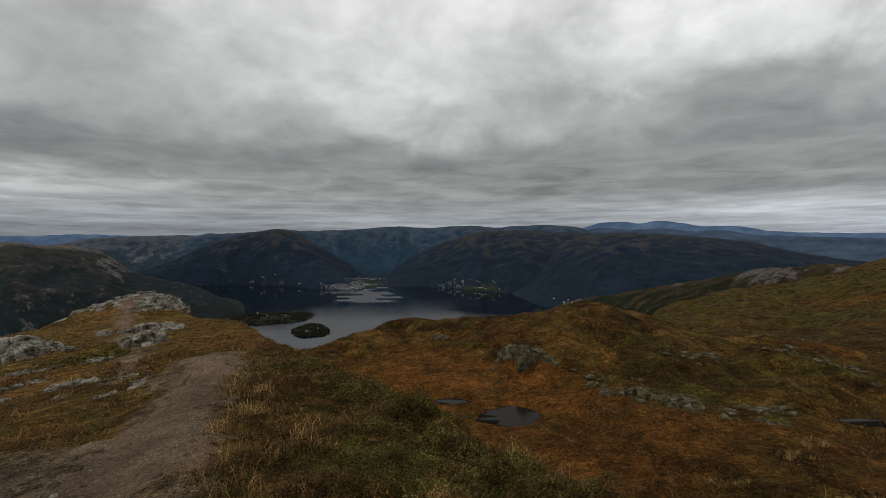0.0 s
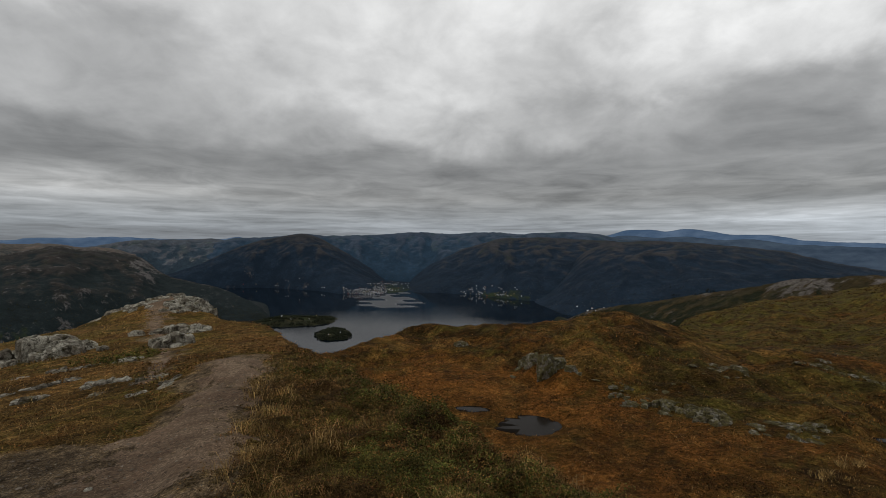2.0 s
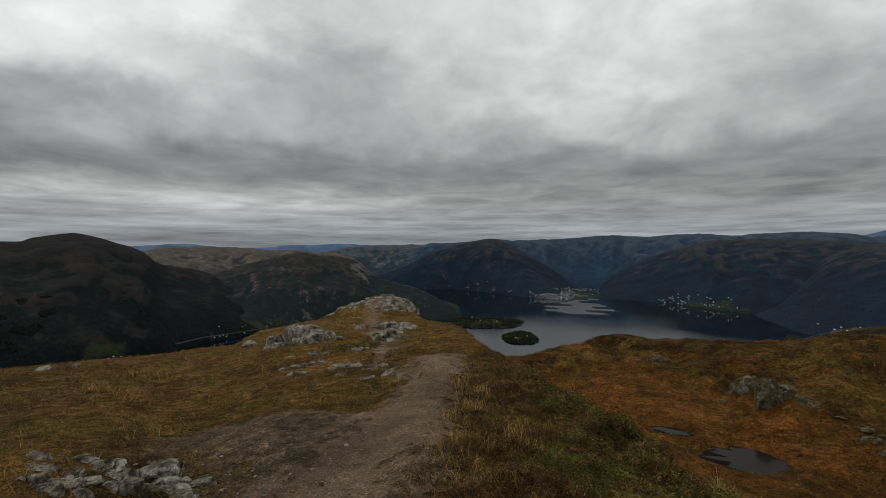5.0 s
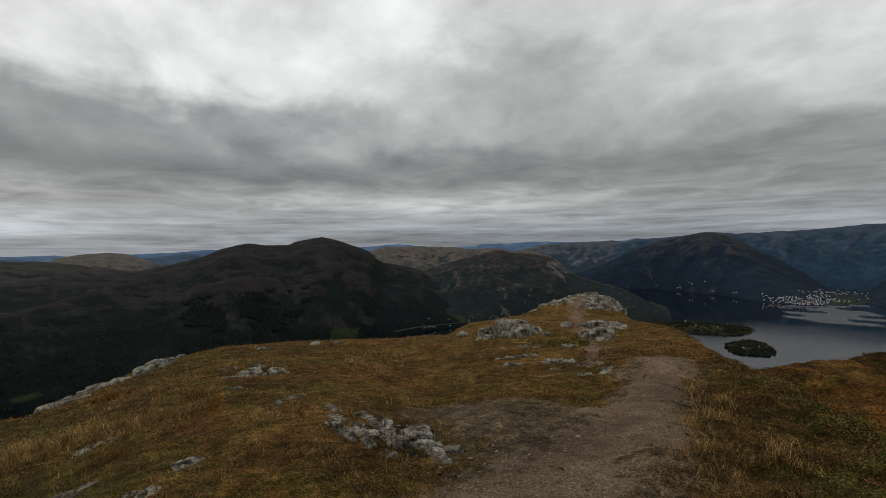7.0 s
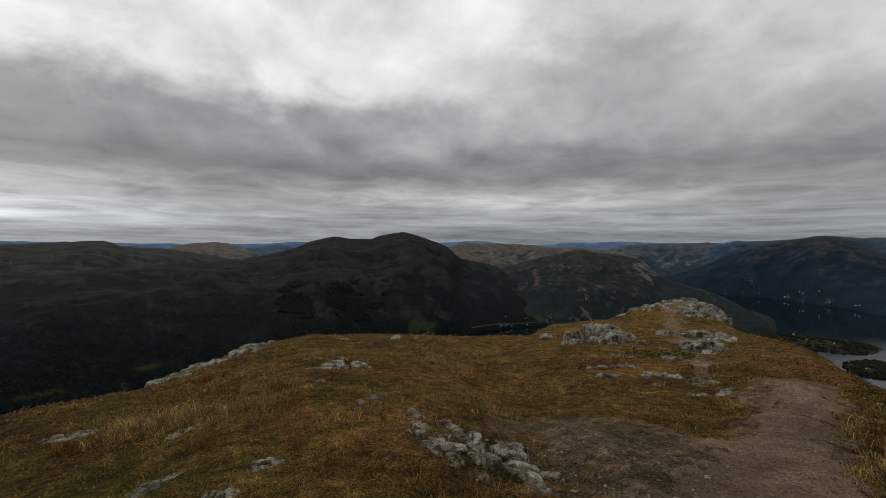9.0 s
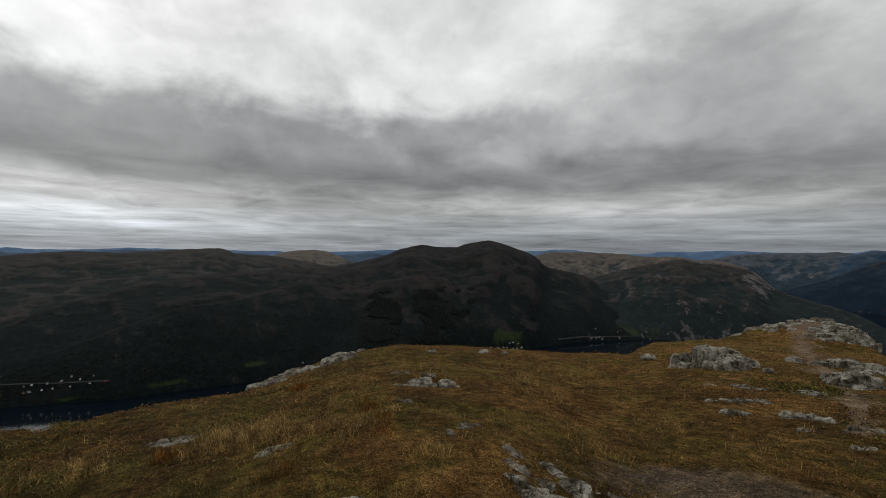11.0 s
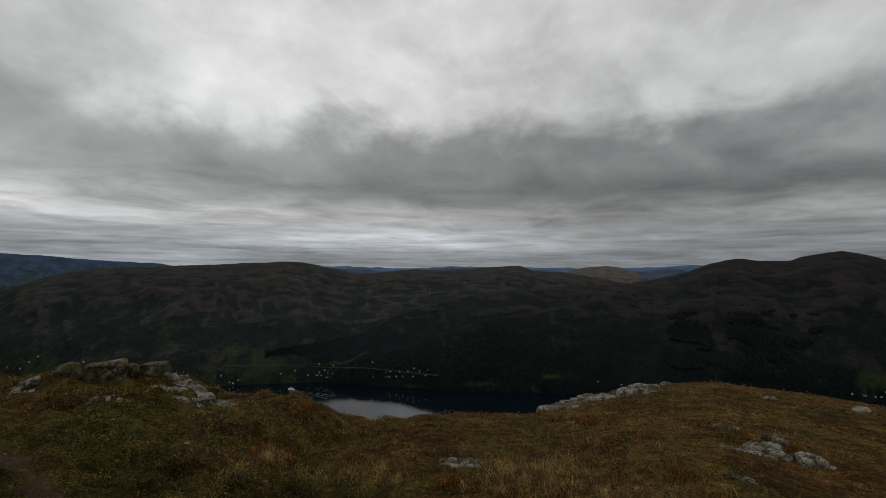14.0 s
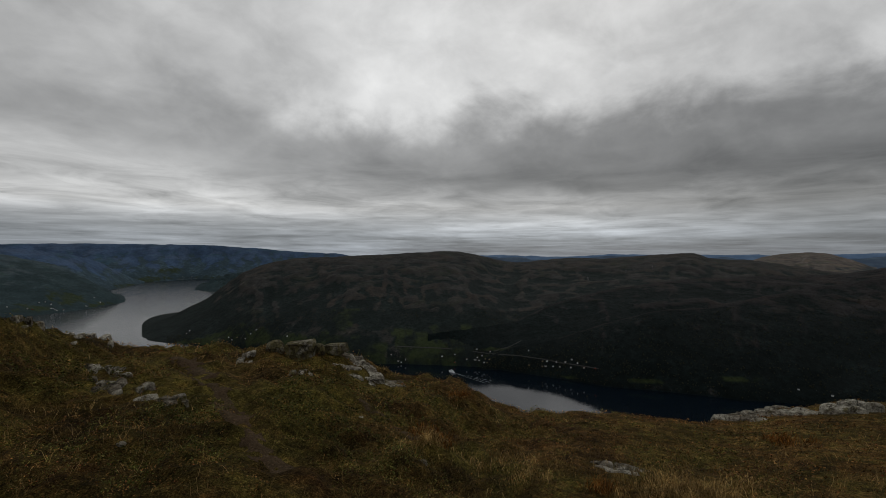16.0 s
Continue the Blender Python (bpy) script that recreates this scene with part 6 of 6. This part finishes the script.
def tufts(places, material, name, label, tall, count, seed, wide=0.004):
    """Clumps of long grass round the places given as (x, y, radius)."""
    rng = np.random.default_rng(seed)
    out = []
    for x, y, r in places:
        d = float(away(x, y))
        for _ in range(max(2, int(9 * r / 0.5))):
            cx, cy = x + rng.normal(0, r * 0.55), y + rng.normal(0, r * 0.3)
            if path_gap(np.array([cx]), np.array([cy]))[0] < 0.0:
                continue
            n = int(count * rng.uniform(0.4, 1.2))
            out.append(blades(np.full(n, cx), np.full(n, cy), tall * rng.uniform(0.6, 1.15), max(wide, 0.0008 * d), 1.0, rng, 1, 0.05 + 0.07 * r))
    return plant(name, label, out, material)


STRAW_AT = [(-8.66, -0.44, 0.64), (-8.72, -0.21, 0.64), (-8.57, 0.03, 0.63), (-8.29, 0.34, 0.61), (-7.96, 0.58, 0.49), (-7.81, 0.96, 0.48), (-7.48, 1.39, 0.47), (-7.53, 1.26, 0.37), (-1.75, 3.88, 0.43), (-1.8, 4.32, 0.35), (-2.2, 5.63, 0.3),
            (-6.11, 1.97, 0.24), (-10.29, 5.99, 0.88), (-12.84, 8.08, 0.99), (-8.04, -3.47, 0.34), (-8.75, -2.42, 0.51), (-9.04, -0.14, 0.73), (-9.1, 0.38, 0.49), (-8.32, -1.93, 0.47), (-8.16, -3.5, 0.51), (-1.3, 5.0, 0.3), (-2.6, 7.0, 0.3), (-1.55, 3.3, 0.4), (-1.9, 4.9, 0.35), (-2.45, 6.3, 0.3), (-2.9, 7.8, 0.3), (-3.3, 8.8, 0.35), (-1.2, 3.0, 0.35)]
tufts(STRAW_AT, STRAW_GRASS, "straw_grass", "clumps of long pale straw-coloured grass", 0.2, 44, 51, 0.0028)
tufts([(-8.42, 1.77, 0.3), (-7, 1.65, 0.3), (-7.38, 1.91, 0.25), (-6.32, 0.45, 0.35), (-8.59, -3.98, 0.4), (-8.69, -3.6, 0.4), (-8.39, -0.93, 0.35), (0.7, 4.46, 0.15), (-10.5, 3.5, 0.4), (-13, 1.0, 0.5), (-11.5, -5.0, 0.5)],
      RUST_GRASS, "rust_grass", "tufts of rust-red autumn grass", 0.2, 34, 53)


def plant_bog():
    rng = np.random.default_rng(9)
    x, y = spread(62000, -54, 18, 9, 90, 61, -0.05, 2.2)
    d = away(x, y)
    keep = (d > 8) & ((rng.random(len(x)) < 0.15) | (bearing_of(x, y) > -24) | (d > 20 + 3 * fbm(x / 4, y / 4, 3, 27)))
    x, y, d = x[keep], y[keep], d[keep]
    floor = smoothstep(12, 18, d) * (1 - smoothstep(30, 46, d))
    pick = 1.5 * fbm(x / 5, y / 5, 4, 63) + rng.normal(0, 0.12, len(x)) - 0.35 * floor
    rust, pale = (pick < -0.12) & (floor > 0.25), pick > 0.10
    plant("bog_grass", "rust-brown deer grass on the bog", [blades(x[rust], y[rust], np.clip(0.0055 * d[rust], 0.09, 0.22), np.clip(0.0013 * d[rust], 0.012, 0.07), 1.1, rng)], BOG_GRASS)
    plant("moor_grass", "brown and straw grass on the moor", [blades(x[pale], y[pale], np.clip(0.0038 * d[pale], 0.06, 0.16), np.clip(0.0013 * d[pale], 0.012, 0.07), 1.1, rng)], MOOR_GRASS)
    sx, sy = spread(46000, -54, 20, 12, 330, 71, 0.02, 4.0)
    d = away(sx, sy)
    mx, my = spread(22000, -50, -22, 9.5, 21, 73, -0.16, 1.6)
    d = away(mx, my)
    plant("heather", "dark heather on the mound beside the bog", [leaves(mx, my, np.clip(0.0018 * d, 0.014, 0.035), 0.16, rng, 3, 0.05)], SCRUB)
    d = away(sx, sy)
    plant("scrub", "dark heather scrub on the moor", [leaves(sx, sy, np.clip(0.0016 * d, 0.025, 0.35), np.clip(0.0022 * d, 0.06, 0.5), rng, 3, 0.08)], SCRUB)


plant_bog()
tufts([(11.8, 14.6, 0.9), (13.4, 14.6, 0.9), (12.6, 13.9, 0.8), (13.0, 18.2, 0.5), (9.6, 16.2, 0.5), (14.6, 19.0, 0.5)], STRAW_GRASS, "straw_grass", "clumps of pale grass at the edge of the bog", 0.28, 26, 57, 0.012)


# ---------------------------------------------------------------- houses, roads and boats
WALLS = [plain("white_boards", (0.58, 0.59, 0.60), 0.7, 0.1, 2.0), plain("red_boards", (0.20, 0.045, 0.03), 0.8, 0.2, 2.0), plain("ochre_boards", (0.24, 0.18, 0.09), 0.8, 0.15, 2.0), plain("grey_boards", (0.28, 0.28, 0.28), 0.8, 0.15, 2.0)]
ROOFS = [plain("slate_roof", (0.045, 0.047, 0.05), 0.7, 0.25, 1.0), plain("tile_roof", (0.12, 0.05, 0.035), 0.8, 0.25, 1.0)]
GLASS = plain("dark_window_glass", (0.03, 0.035, 0.04), 0.15, 0.1, 1.0)
CONCRETE = plain("pale_concrete", (0.24, 0.235, 0.225), 0.9, 0.15, 0.5)
STEEL = plain("grey_steel", (0.09, 0.09, 0.095), 0.5, 0.1, 1.0, 0.6)
ROAD = plain("worn_asphalt", (0.048, 0.047, 0.046), 0.9, 0.2, 0.3)


def box_bm(x0, x1, y0, y1, z0, z1, bevel=0.0):
    bm = bmesh.new()
    bmesh.ops.create_cube(bm, size=1)
    for v in bm.verts:
        v.co = (x0 + (v.co.x + 0.5) * (x1 - x0), y0 + (v.co.y + 0.5) * (y1 - y0), z0 + (v.co.z + 0.5) * (z1 - z0))
    if bevel:
        bmesh.ops.bevel(bm, geom=bm.edges[:], offset=bevel, segments=1, affect="EDGES")
    return bm


def gable_bm(w, d, eave, ridge, over):
    """A gabled roof with thickness and eaves that stand out."""
    bm = bmesh.new()
    a, b, t = w / 2 + over, d / 2 + over, 0.25
    drop = (ridge - eave) * over / (d / 2)
    for x in (-a, a):
        for y, z in ((-b, eave - drop), (0, ridge), (b, eave - drop), (b, eave - drop + t), (0, ridge + t), (-b, eave - drop + t)):
            bm.verts.new((x, y, z))
    bm.verts.ensure_lookup_table()
    v = bm.verts
    for k in range(6):
        q = (k + 1) % 6
        bm.faces.new((v[k], v[q], v[6 + q], v[6 + k]))
    bm.faces.new((v[0], v[5], v[4], v[1])), bm.faces.new((v[1], v[4], v[3], v[2]))
    bm.faces.new((v[6], v[7], v[10], v[11])), bm.faces.new((v[7], v[8], v[9], v[10]))
    bmesh.ops.recalc_face_normals(bm, faces=bm.faces[:])
    return bm


def wall_bm(w, d, eave, ridge):
    bm = bmesh.new()
    for x in (-w / 2, w / 2):
        for y, z in ((-d / 2, -3.0), (d / 2, -3.0), (d / 2, eave), (0, ridge), (-d / 2, eave)):
            bm.verts.new((x, y, z))
    bm.verts.ensure_lookup_table()
    v = bm.verts
    bm.faces.new(v[0:5]), bm.faces.new(v[5:10])
    for k in range(5):
        q = (k + 1) % 5
        bm.faces.new((v[k], v[q], v[5 + q], v[5 + k]))
    bmesh.ops.recalc_face_normals(bm, faces=bm.faces[:])
    return bm


def house(w, d, eave, ridge, wall, roof, label, category="house"):
    """A gabled house: wall, roof with a chimney, a door and windows on its long sides."""
    root = tagged(new("house"), label, category, "houses round the fjord")
    part("wall", wall_bm(w, d, eave, ridge), wall, root)
    top = part("roof", gable_bm(w, d, eave, ridge, 0.5), roof, root)
    part("chimney", box_bm(w * 0.15, w * 0.15 + 0.8, -0.4, 0.4, ridge - 0.6, ridge + 1.0), CONCRETE, top)
    for side in (-1, 1):
        for k in range(3):
            x = (k - 1) * w * 0.3
            y = side * d / 2
            part("window", box_bm(x - 0.6, x + 0.6, y - 0.06, y + 0.06, eave * 0.45, eave * 0.45 + 1.3), GLASS, root)
    part("door", box_bm(-w * 0.18, -w * 0.18 + 1.0, d / 2 - 0.05, d / 2 + 0.07, -0.2, 2.0), roof, root)
    root.scale = (0.4, 0.4, 0.4)
    return root


KINDS = [house(10, 7.5, 4.2, 7.2, WALLS[0], ROOFS[0], "white wooden house with a dark gabled roof"), house(9, 7, 3.6, 6.2, WALLS[0], ROOFS[1], "white wooden house with a red tiled roof"),
         house(11, 8, 4.5, 7.4, WALLS[1], ROOFS[0], "red wooden house with a dark gabled roof"), house(9, 7.5, 3.8, 6.4, WALLS[2], ROOFS[0], "ochre wooden house with a dark gabled roof"),
         house(24, 11, 6.5, 9.0, WALLS[0], ROOFS[0], "long white building with a dark roof", "building"), house(18, 10, 5.5, 8.5, WALLS[3], ROOFS[0], "grey boarded farm building", "barn")]
USED = set()


def put_house(kind, x, y, z, turn):
    m = pose(x, y, z + 0.8, 0, 0, turn) @ Matrix.Scale(0.6 if math.hypot(x, y) < 1400 and kind in USED else 1.0, 4)
    if kind in USED:
        copy_thing(KINDS[kind], m)
    else:
        KINDS[kind].matrix_basis = m @ Matrix.Scale(0.4, 4)
        USED.add(kind)


def sight(key, az, below):
    """The nearest place on any slope at a bearing and degrees below the level of the eye, or None."""
    best = None
    for azs, us, X, Y, Z in SLOPES.values():
        if azs is None or not azs[0] <= az <= azs[-1]:
            continue
        j = int(np.clip(np.searchsorted(azs, az), 1, len(azs) - 1))
        f = (az - azs[j - 1]) / (azs[j] - azs[j - 1])
        x, y, z = (M[:, j - 1] * (1 - f) + M[:, j] * f for M in (X, Y, Z))
        far = np.hypot(x, y)
        el = np.degrees(np.arctan2(z - EYE, far))
        ok = np.nonzero((el >= below) & (us < 0.99))[0]
        if len(ok) and (best is None or far[ok[0]] < best[0]):
            q = ok[0]
            g = float(np.clip((below - el[q - 1]) / (el[q] - el[q - 1] + 1e-9), 0, 1)) if q else 1.0
            best = (far[q], *(float(v[q - 1] * (1 - g) + v[q] * g) if q else float(v[q]) for v in (x, y, z)))
    return best[1:] if best and best[3] > WATER + 1.5 else None


def hamlet(key, count, az0, az1, low, high, seed, weights=(8, 5, 1, 2, 0.5, 1), lean=0.0):
    rng = random.Random(seed)
    taken = []
    for _ in range(count * 14):
        if len(taken) >= count:
            return
        az = rng.triangular(az0, az1)
        p = sight(key, az, low + (high - low) * rng.random() ** 2.3 + lean * (az - az0) / (az1 - az0))
        if p is None or float(fbm(p[0] / 60, p[1] / 60, 2, seed)) < rng.gauss(-0.12, 0.15) or any(math.hypot(p[0] - q[0], p[1] - q[1]) < 5.5 for q in taken):
            continue
        taken.append(p)
        put_house(rng.choices(range(6), weights)[0], *p, az + rng.choice((0, 90)) + rng.uniform(-25, 25))


hamlet("village_range", 215, 6.4, 15.4, -6.05, -4.6, 1)
hamlet("village_range", 10, 8.5, 11.5, -4.7, -4.3, 2)
hamlet("village_range", 12, 16, 28, -5.2, -4.2, 3, lean=0.9)
hamlet("east_range", 46, -7.5, 1.2, -6.1, -4.9, 4)
hamlet("valley_side", 5, -18, -13, -7.6, -7.0, 5)
hamlet("long_hill", 15, 100, 117, -13.2, -12.2, 6, (2, 3, 2, 2, 0.2, 3))
hamlet("long_hill", 22, 112, 134, -13.0, -10.6, 7, (3, 3, 2, 2, 0.3, 3))
hamlet("twin_peak", 10, 59.6, 64.5, -11.3, -10.5, 8, (5, 3, 1, 1, 3, 1))
hamlet("twin_peak", 5, 84, 88, -13.4, -12.8, 9, (5, 3, 1, 0, 2, 1))
hamlet("crag_mountain", 9, 47, 54, -9.6, -8.4, 10)
hamlet("across", 16, 159.8, 168, -5.2, -3.2, 11)
hamlet("long_hill", 9, 139, 155, -9.4, -8.0, 12)


def on_land(name, count, seed):
    rng = random.Random(seed)
    _, _, X, Y, Z = SLOPES[name]
    for _ in range(count):
        i, j = rng.randint(6, 18), rng.randint(0, X.shape[1] - 1)
        put_house(rng.choice((0, 1, 0, 3)), X[i, j], Y[i, j], Z[i, j] + 1.5, rng.uniform(0, 180))


on_land("island", 3, 1)
on_land("headland", 7, 2)


def silo_block():
    root = tagged(new("quay_building"), "tall pale silo and warehouse on the village quay", "building")
    part("warehouse", box_bm(-22, 4, -9, 9, -3, 13, 0.3), CONCRETE, root)
    for k in range(3):
        bm = bmesh.new()
        bmesh.ops.create_cone(bm, cap_ends=True, segments=20, radius1=4, radius2=4, depth=27)
        bmesh.ops.translate(bm, verts=bm.verts[:], vec=(9 + 8.2 * k, 0, 10.5))
        part("silo", bm, plain("tan_plaster", (0.30, 0.25, 0.20), 0.9, 0.1, 0.3), root)
    return root


p = sight("village_range", 9.3, -6.1) or (0, 1950, WATER + 2)
silo_block().matrix_basis = pose(*p, 0, 0, 10) @ Matrix.Scale(0.5, 4)


def road_ribbon(key, stations, width, label):
    """A road laid along a slope through (bearing, degrees below the eye) stations."""
    az = np.arange(stations[0][0], stations[-1][0], 0.08)
    el = np.interp(az, [s[0] for s in stations], [s[1] for s in stations])
    pts = [q for q in (sight(key, a, e) for a, e in zip(az, el)) if q is not None]
    P = np.array(pts)
    for k in range(3):
        P[:, k] = np.convolve(np.r_[np.full(4, P[0, k]), P[:, k], np.full(4, P[-1, k])], np.ones(9) / 9, "valid")
    d = np.gradient(P[:, :2], axis=0)
    d /= np.linalg.norm(d, axis=1)[:, None] + 1e-9
    n = np.stack([-d[:, 1], d[:, 0]], -1)
    off = np.array([-0.5, -0.3, 0.3, 0.5]) * width
    X = P[:, 0][None] + off[:, None] * n[:, 0][None]
    Y = P[:, 1][None] + off[:, None] * n[:, 1][None]
    Z = P[:, 2][None] + np.array([-3.0, 0.8, 0.8, -3.0])[:, None]
    me = sheet_mesh("road", X, Y, Z)
    me.materials.append(ROAD)
    tagged(new("road", me), label, "road", kind="structure")


road_ribbon("long_hill", [(105.5, -13.0), (110, -12.6), (112, -12.3), (115, -12.0), (118, -11.9), (121, -11.6), (124, -11.3), (130, -11.0)], 1.8, "shore road winding past the farms")
road_ribbon("long_hill", [(114.5, -10.2), (116, -11.0), (118, -11.6)], 2.2, "side road climbing the slope")
road_ribbon("crag_mountain", [(47, -8.9), (50, -9.2), (53, -9.4), (56, -9.9)], 3.0, "shore road on a low embankment")


def boat():
    """A small ferry: hull with raised bow, cabin, wheelhouse and mast."""
    root = tagged(new("boat"), "small white boat under way on the fjord", "boat")
    bm = bmesh.new()
    rings = []
    for x, w, z in ((-6, 1.6, 0), (-3, 2.0, 0), (2, 2.0, 0.1), (5, 1.2, 0.4), (7, 0.1, 0.9)):
        rings.append([bm.verts.new(q) for q in ((x, -w, 1.4 + z), (x, -w * 0.7, -0.5), (x, w * 0.7, -0.5), (x, w, 1.4 + z))])
    for a, b in zip(rings, rings[1:]):
        for k in range(4):
            bm.faces.new((a[k], a[(k + 1) % 4], b[(k + 1) % 4], b[k]))
    bm.faces.new(rings[0]), bm.faces.new(rings[-1][::-1])
    part("hull", bm, WALLS[0], root)
    part("cabin", box_bm(-4, 2, -1.3, 1.3, 1.3, 3.2, 0.15), WALLS[0], root)
    part("wheelhouse", box_bm(-1, 1.6, -1.0, 1.0, 3.2, 4.8, 0.15), WALLS[3], root)
    part("mast", box_bm(-1.6, -1.4, -0.1, 0.1, 3.2, 7.5), STEEL, root)
    return root


def fjord_spot(az, below):
    r = (EYE - WATER) / math.tan(radians(-below))
    return (*place_at(az, r), WATER)


bx, by, bz = fjord_spot(123.1, -14.09)
wx, wy, _ = fjord_spot(118.8, -15.1)
course = math.degrees(math.atan2(by - wy, bx - wx))
boat().matrix_basis = pose(bx, by, bz, 0, 0, course)


def wake():
    """Foam trails spreading behind the boat."""
    L = math.hypot(bx - wx, by - wy)
    for side in (-1, 0, 1):
        t = np.linspace(0, 1, 60)
        T, W = np.meshgrid(t, np.array([-0.5, 0.5]), indexing="ij")
        width = 0.4 + 0.5 * T
        x = -6 - T * L
        y = side * (1.0 + T * L * 0.10) + W * width * (0.6 + 0.5 * fbm(T * 30, T * 0 + side, 2, 5))
        c, s = math.cos(radians(course)), math.sin(radians(course))
        me = sheet_mesh("wake", bx + c * x - s * y, by + s * x + c * y, np.full_like(x, WATER + 0.15))
        me.materials.append(plain("water_foam", (0.26, 0.28, 0.30), 0.8, 0.3, 0.4))
        tagged(new("wake", me), "thin white wake on the water", "wake", kind="stuff")


wake()


def bridge():
    """A far suspension bridge: two towers, a deck and its main cables."""
    root = tagged(new("suspension_bridge"), "slender suspension bridge over the far fjord arm", "bridge")
    for x in (-60, 60):
        part("tower", box_bm(x - 2, x + 2, -3, 3, -2, 62, 0.5), STEEL, root)
    part("deck", box_bm(-130, 130, -4, 4, 18, 21, 0.3), CONCRETE, root)
    for y in (-4, 4):
        bm = bmesh.new()
        pts = [(x, 62 - 38 * (1 - (abs(x) / 60) ** 2) if abs(x) <= 60 else 62 - 42 * (abs(x) - 60) / 70) for x in range(-130, 131, 10)]
        last = None
        for x, z in pts:
            ring = [bm.verts.new((x, y + a, z + b)) for a, b in ((-0.5, -0.5), (0.5, -0.5), (0.5, 0.5), (-0.5, 0.5))]
            if last:
                for k in range(4):
                    bm.faces.new((last[k], last[(k + 1) % 4], ring[(k + 1) % 4], ring[k]))
            last = ring
        part("cable", bm, STEEL, root)
    x, y = place_at(153.3, 4400)
    root.matrix_basis = pose(x, y, WATER, 0, 0, 153.3 + 10) @ Matrix.Scale(0.55, 4)


bridge()


def pylon(x, y, z, tall):
    """A lattice mast: four legs that lean together and two cross arms."""
    root = tagged(new("pylon"), "thin lattice power pylon on the hillside", "pylon", "pylons on the hill")
    for a in (-1, 1):
        for b in (-1, 1):
            bm = box_bm(-0.25, 0.25, -0.25, 0.25, 0, tall)
            for v in bm.verts:
                k = 1 - v.co.z / tall * 0.85
                v.co.x += a * 2.2 * k
                v.co.y += b * 2.2 * k
            part("leg", bm, STEEL, root)
    for h in (0.75, 0.92):
        part("cross_arm", box_bm(-4, 4, -0.3, 0.3, tall * h, tall * h + 0.5), STEEL, root)
    root.matrix_basis = pose(x, y, z - 0.5)


for az, el in ((99.8, -1.5), (106.8, -2.9), (102.6, -2.0)):
    q = sight("long_hill", az, el)
    if q:
        pylon(*q, 11)


def jetty(az, below, length, turn):
    root = tagged(new("jetty"), "grey concrete jetty on the shore", "jetty", "jetties")
    part("deck", box_bm(-length / 2, length / 2, -2, 2, 0.6, 1.6, 0.1), CONCRETE, root)
    for k in range(5):
        x = -length / 2 + (k + 0.5) * length / 5
        part("pile", box_bm(x - 0.4, x + 0.4, -1.2, 1.2, -3, 0.6), CONCRETE, root)
    root.matrix_basis = pose(*fjord_spot(az, below), 0, 0, turn)


jetty(118.5, -13.35, 45, 40)
jetty(9.0, -5.98, 60, 10)
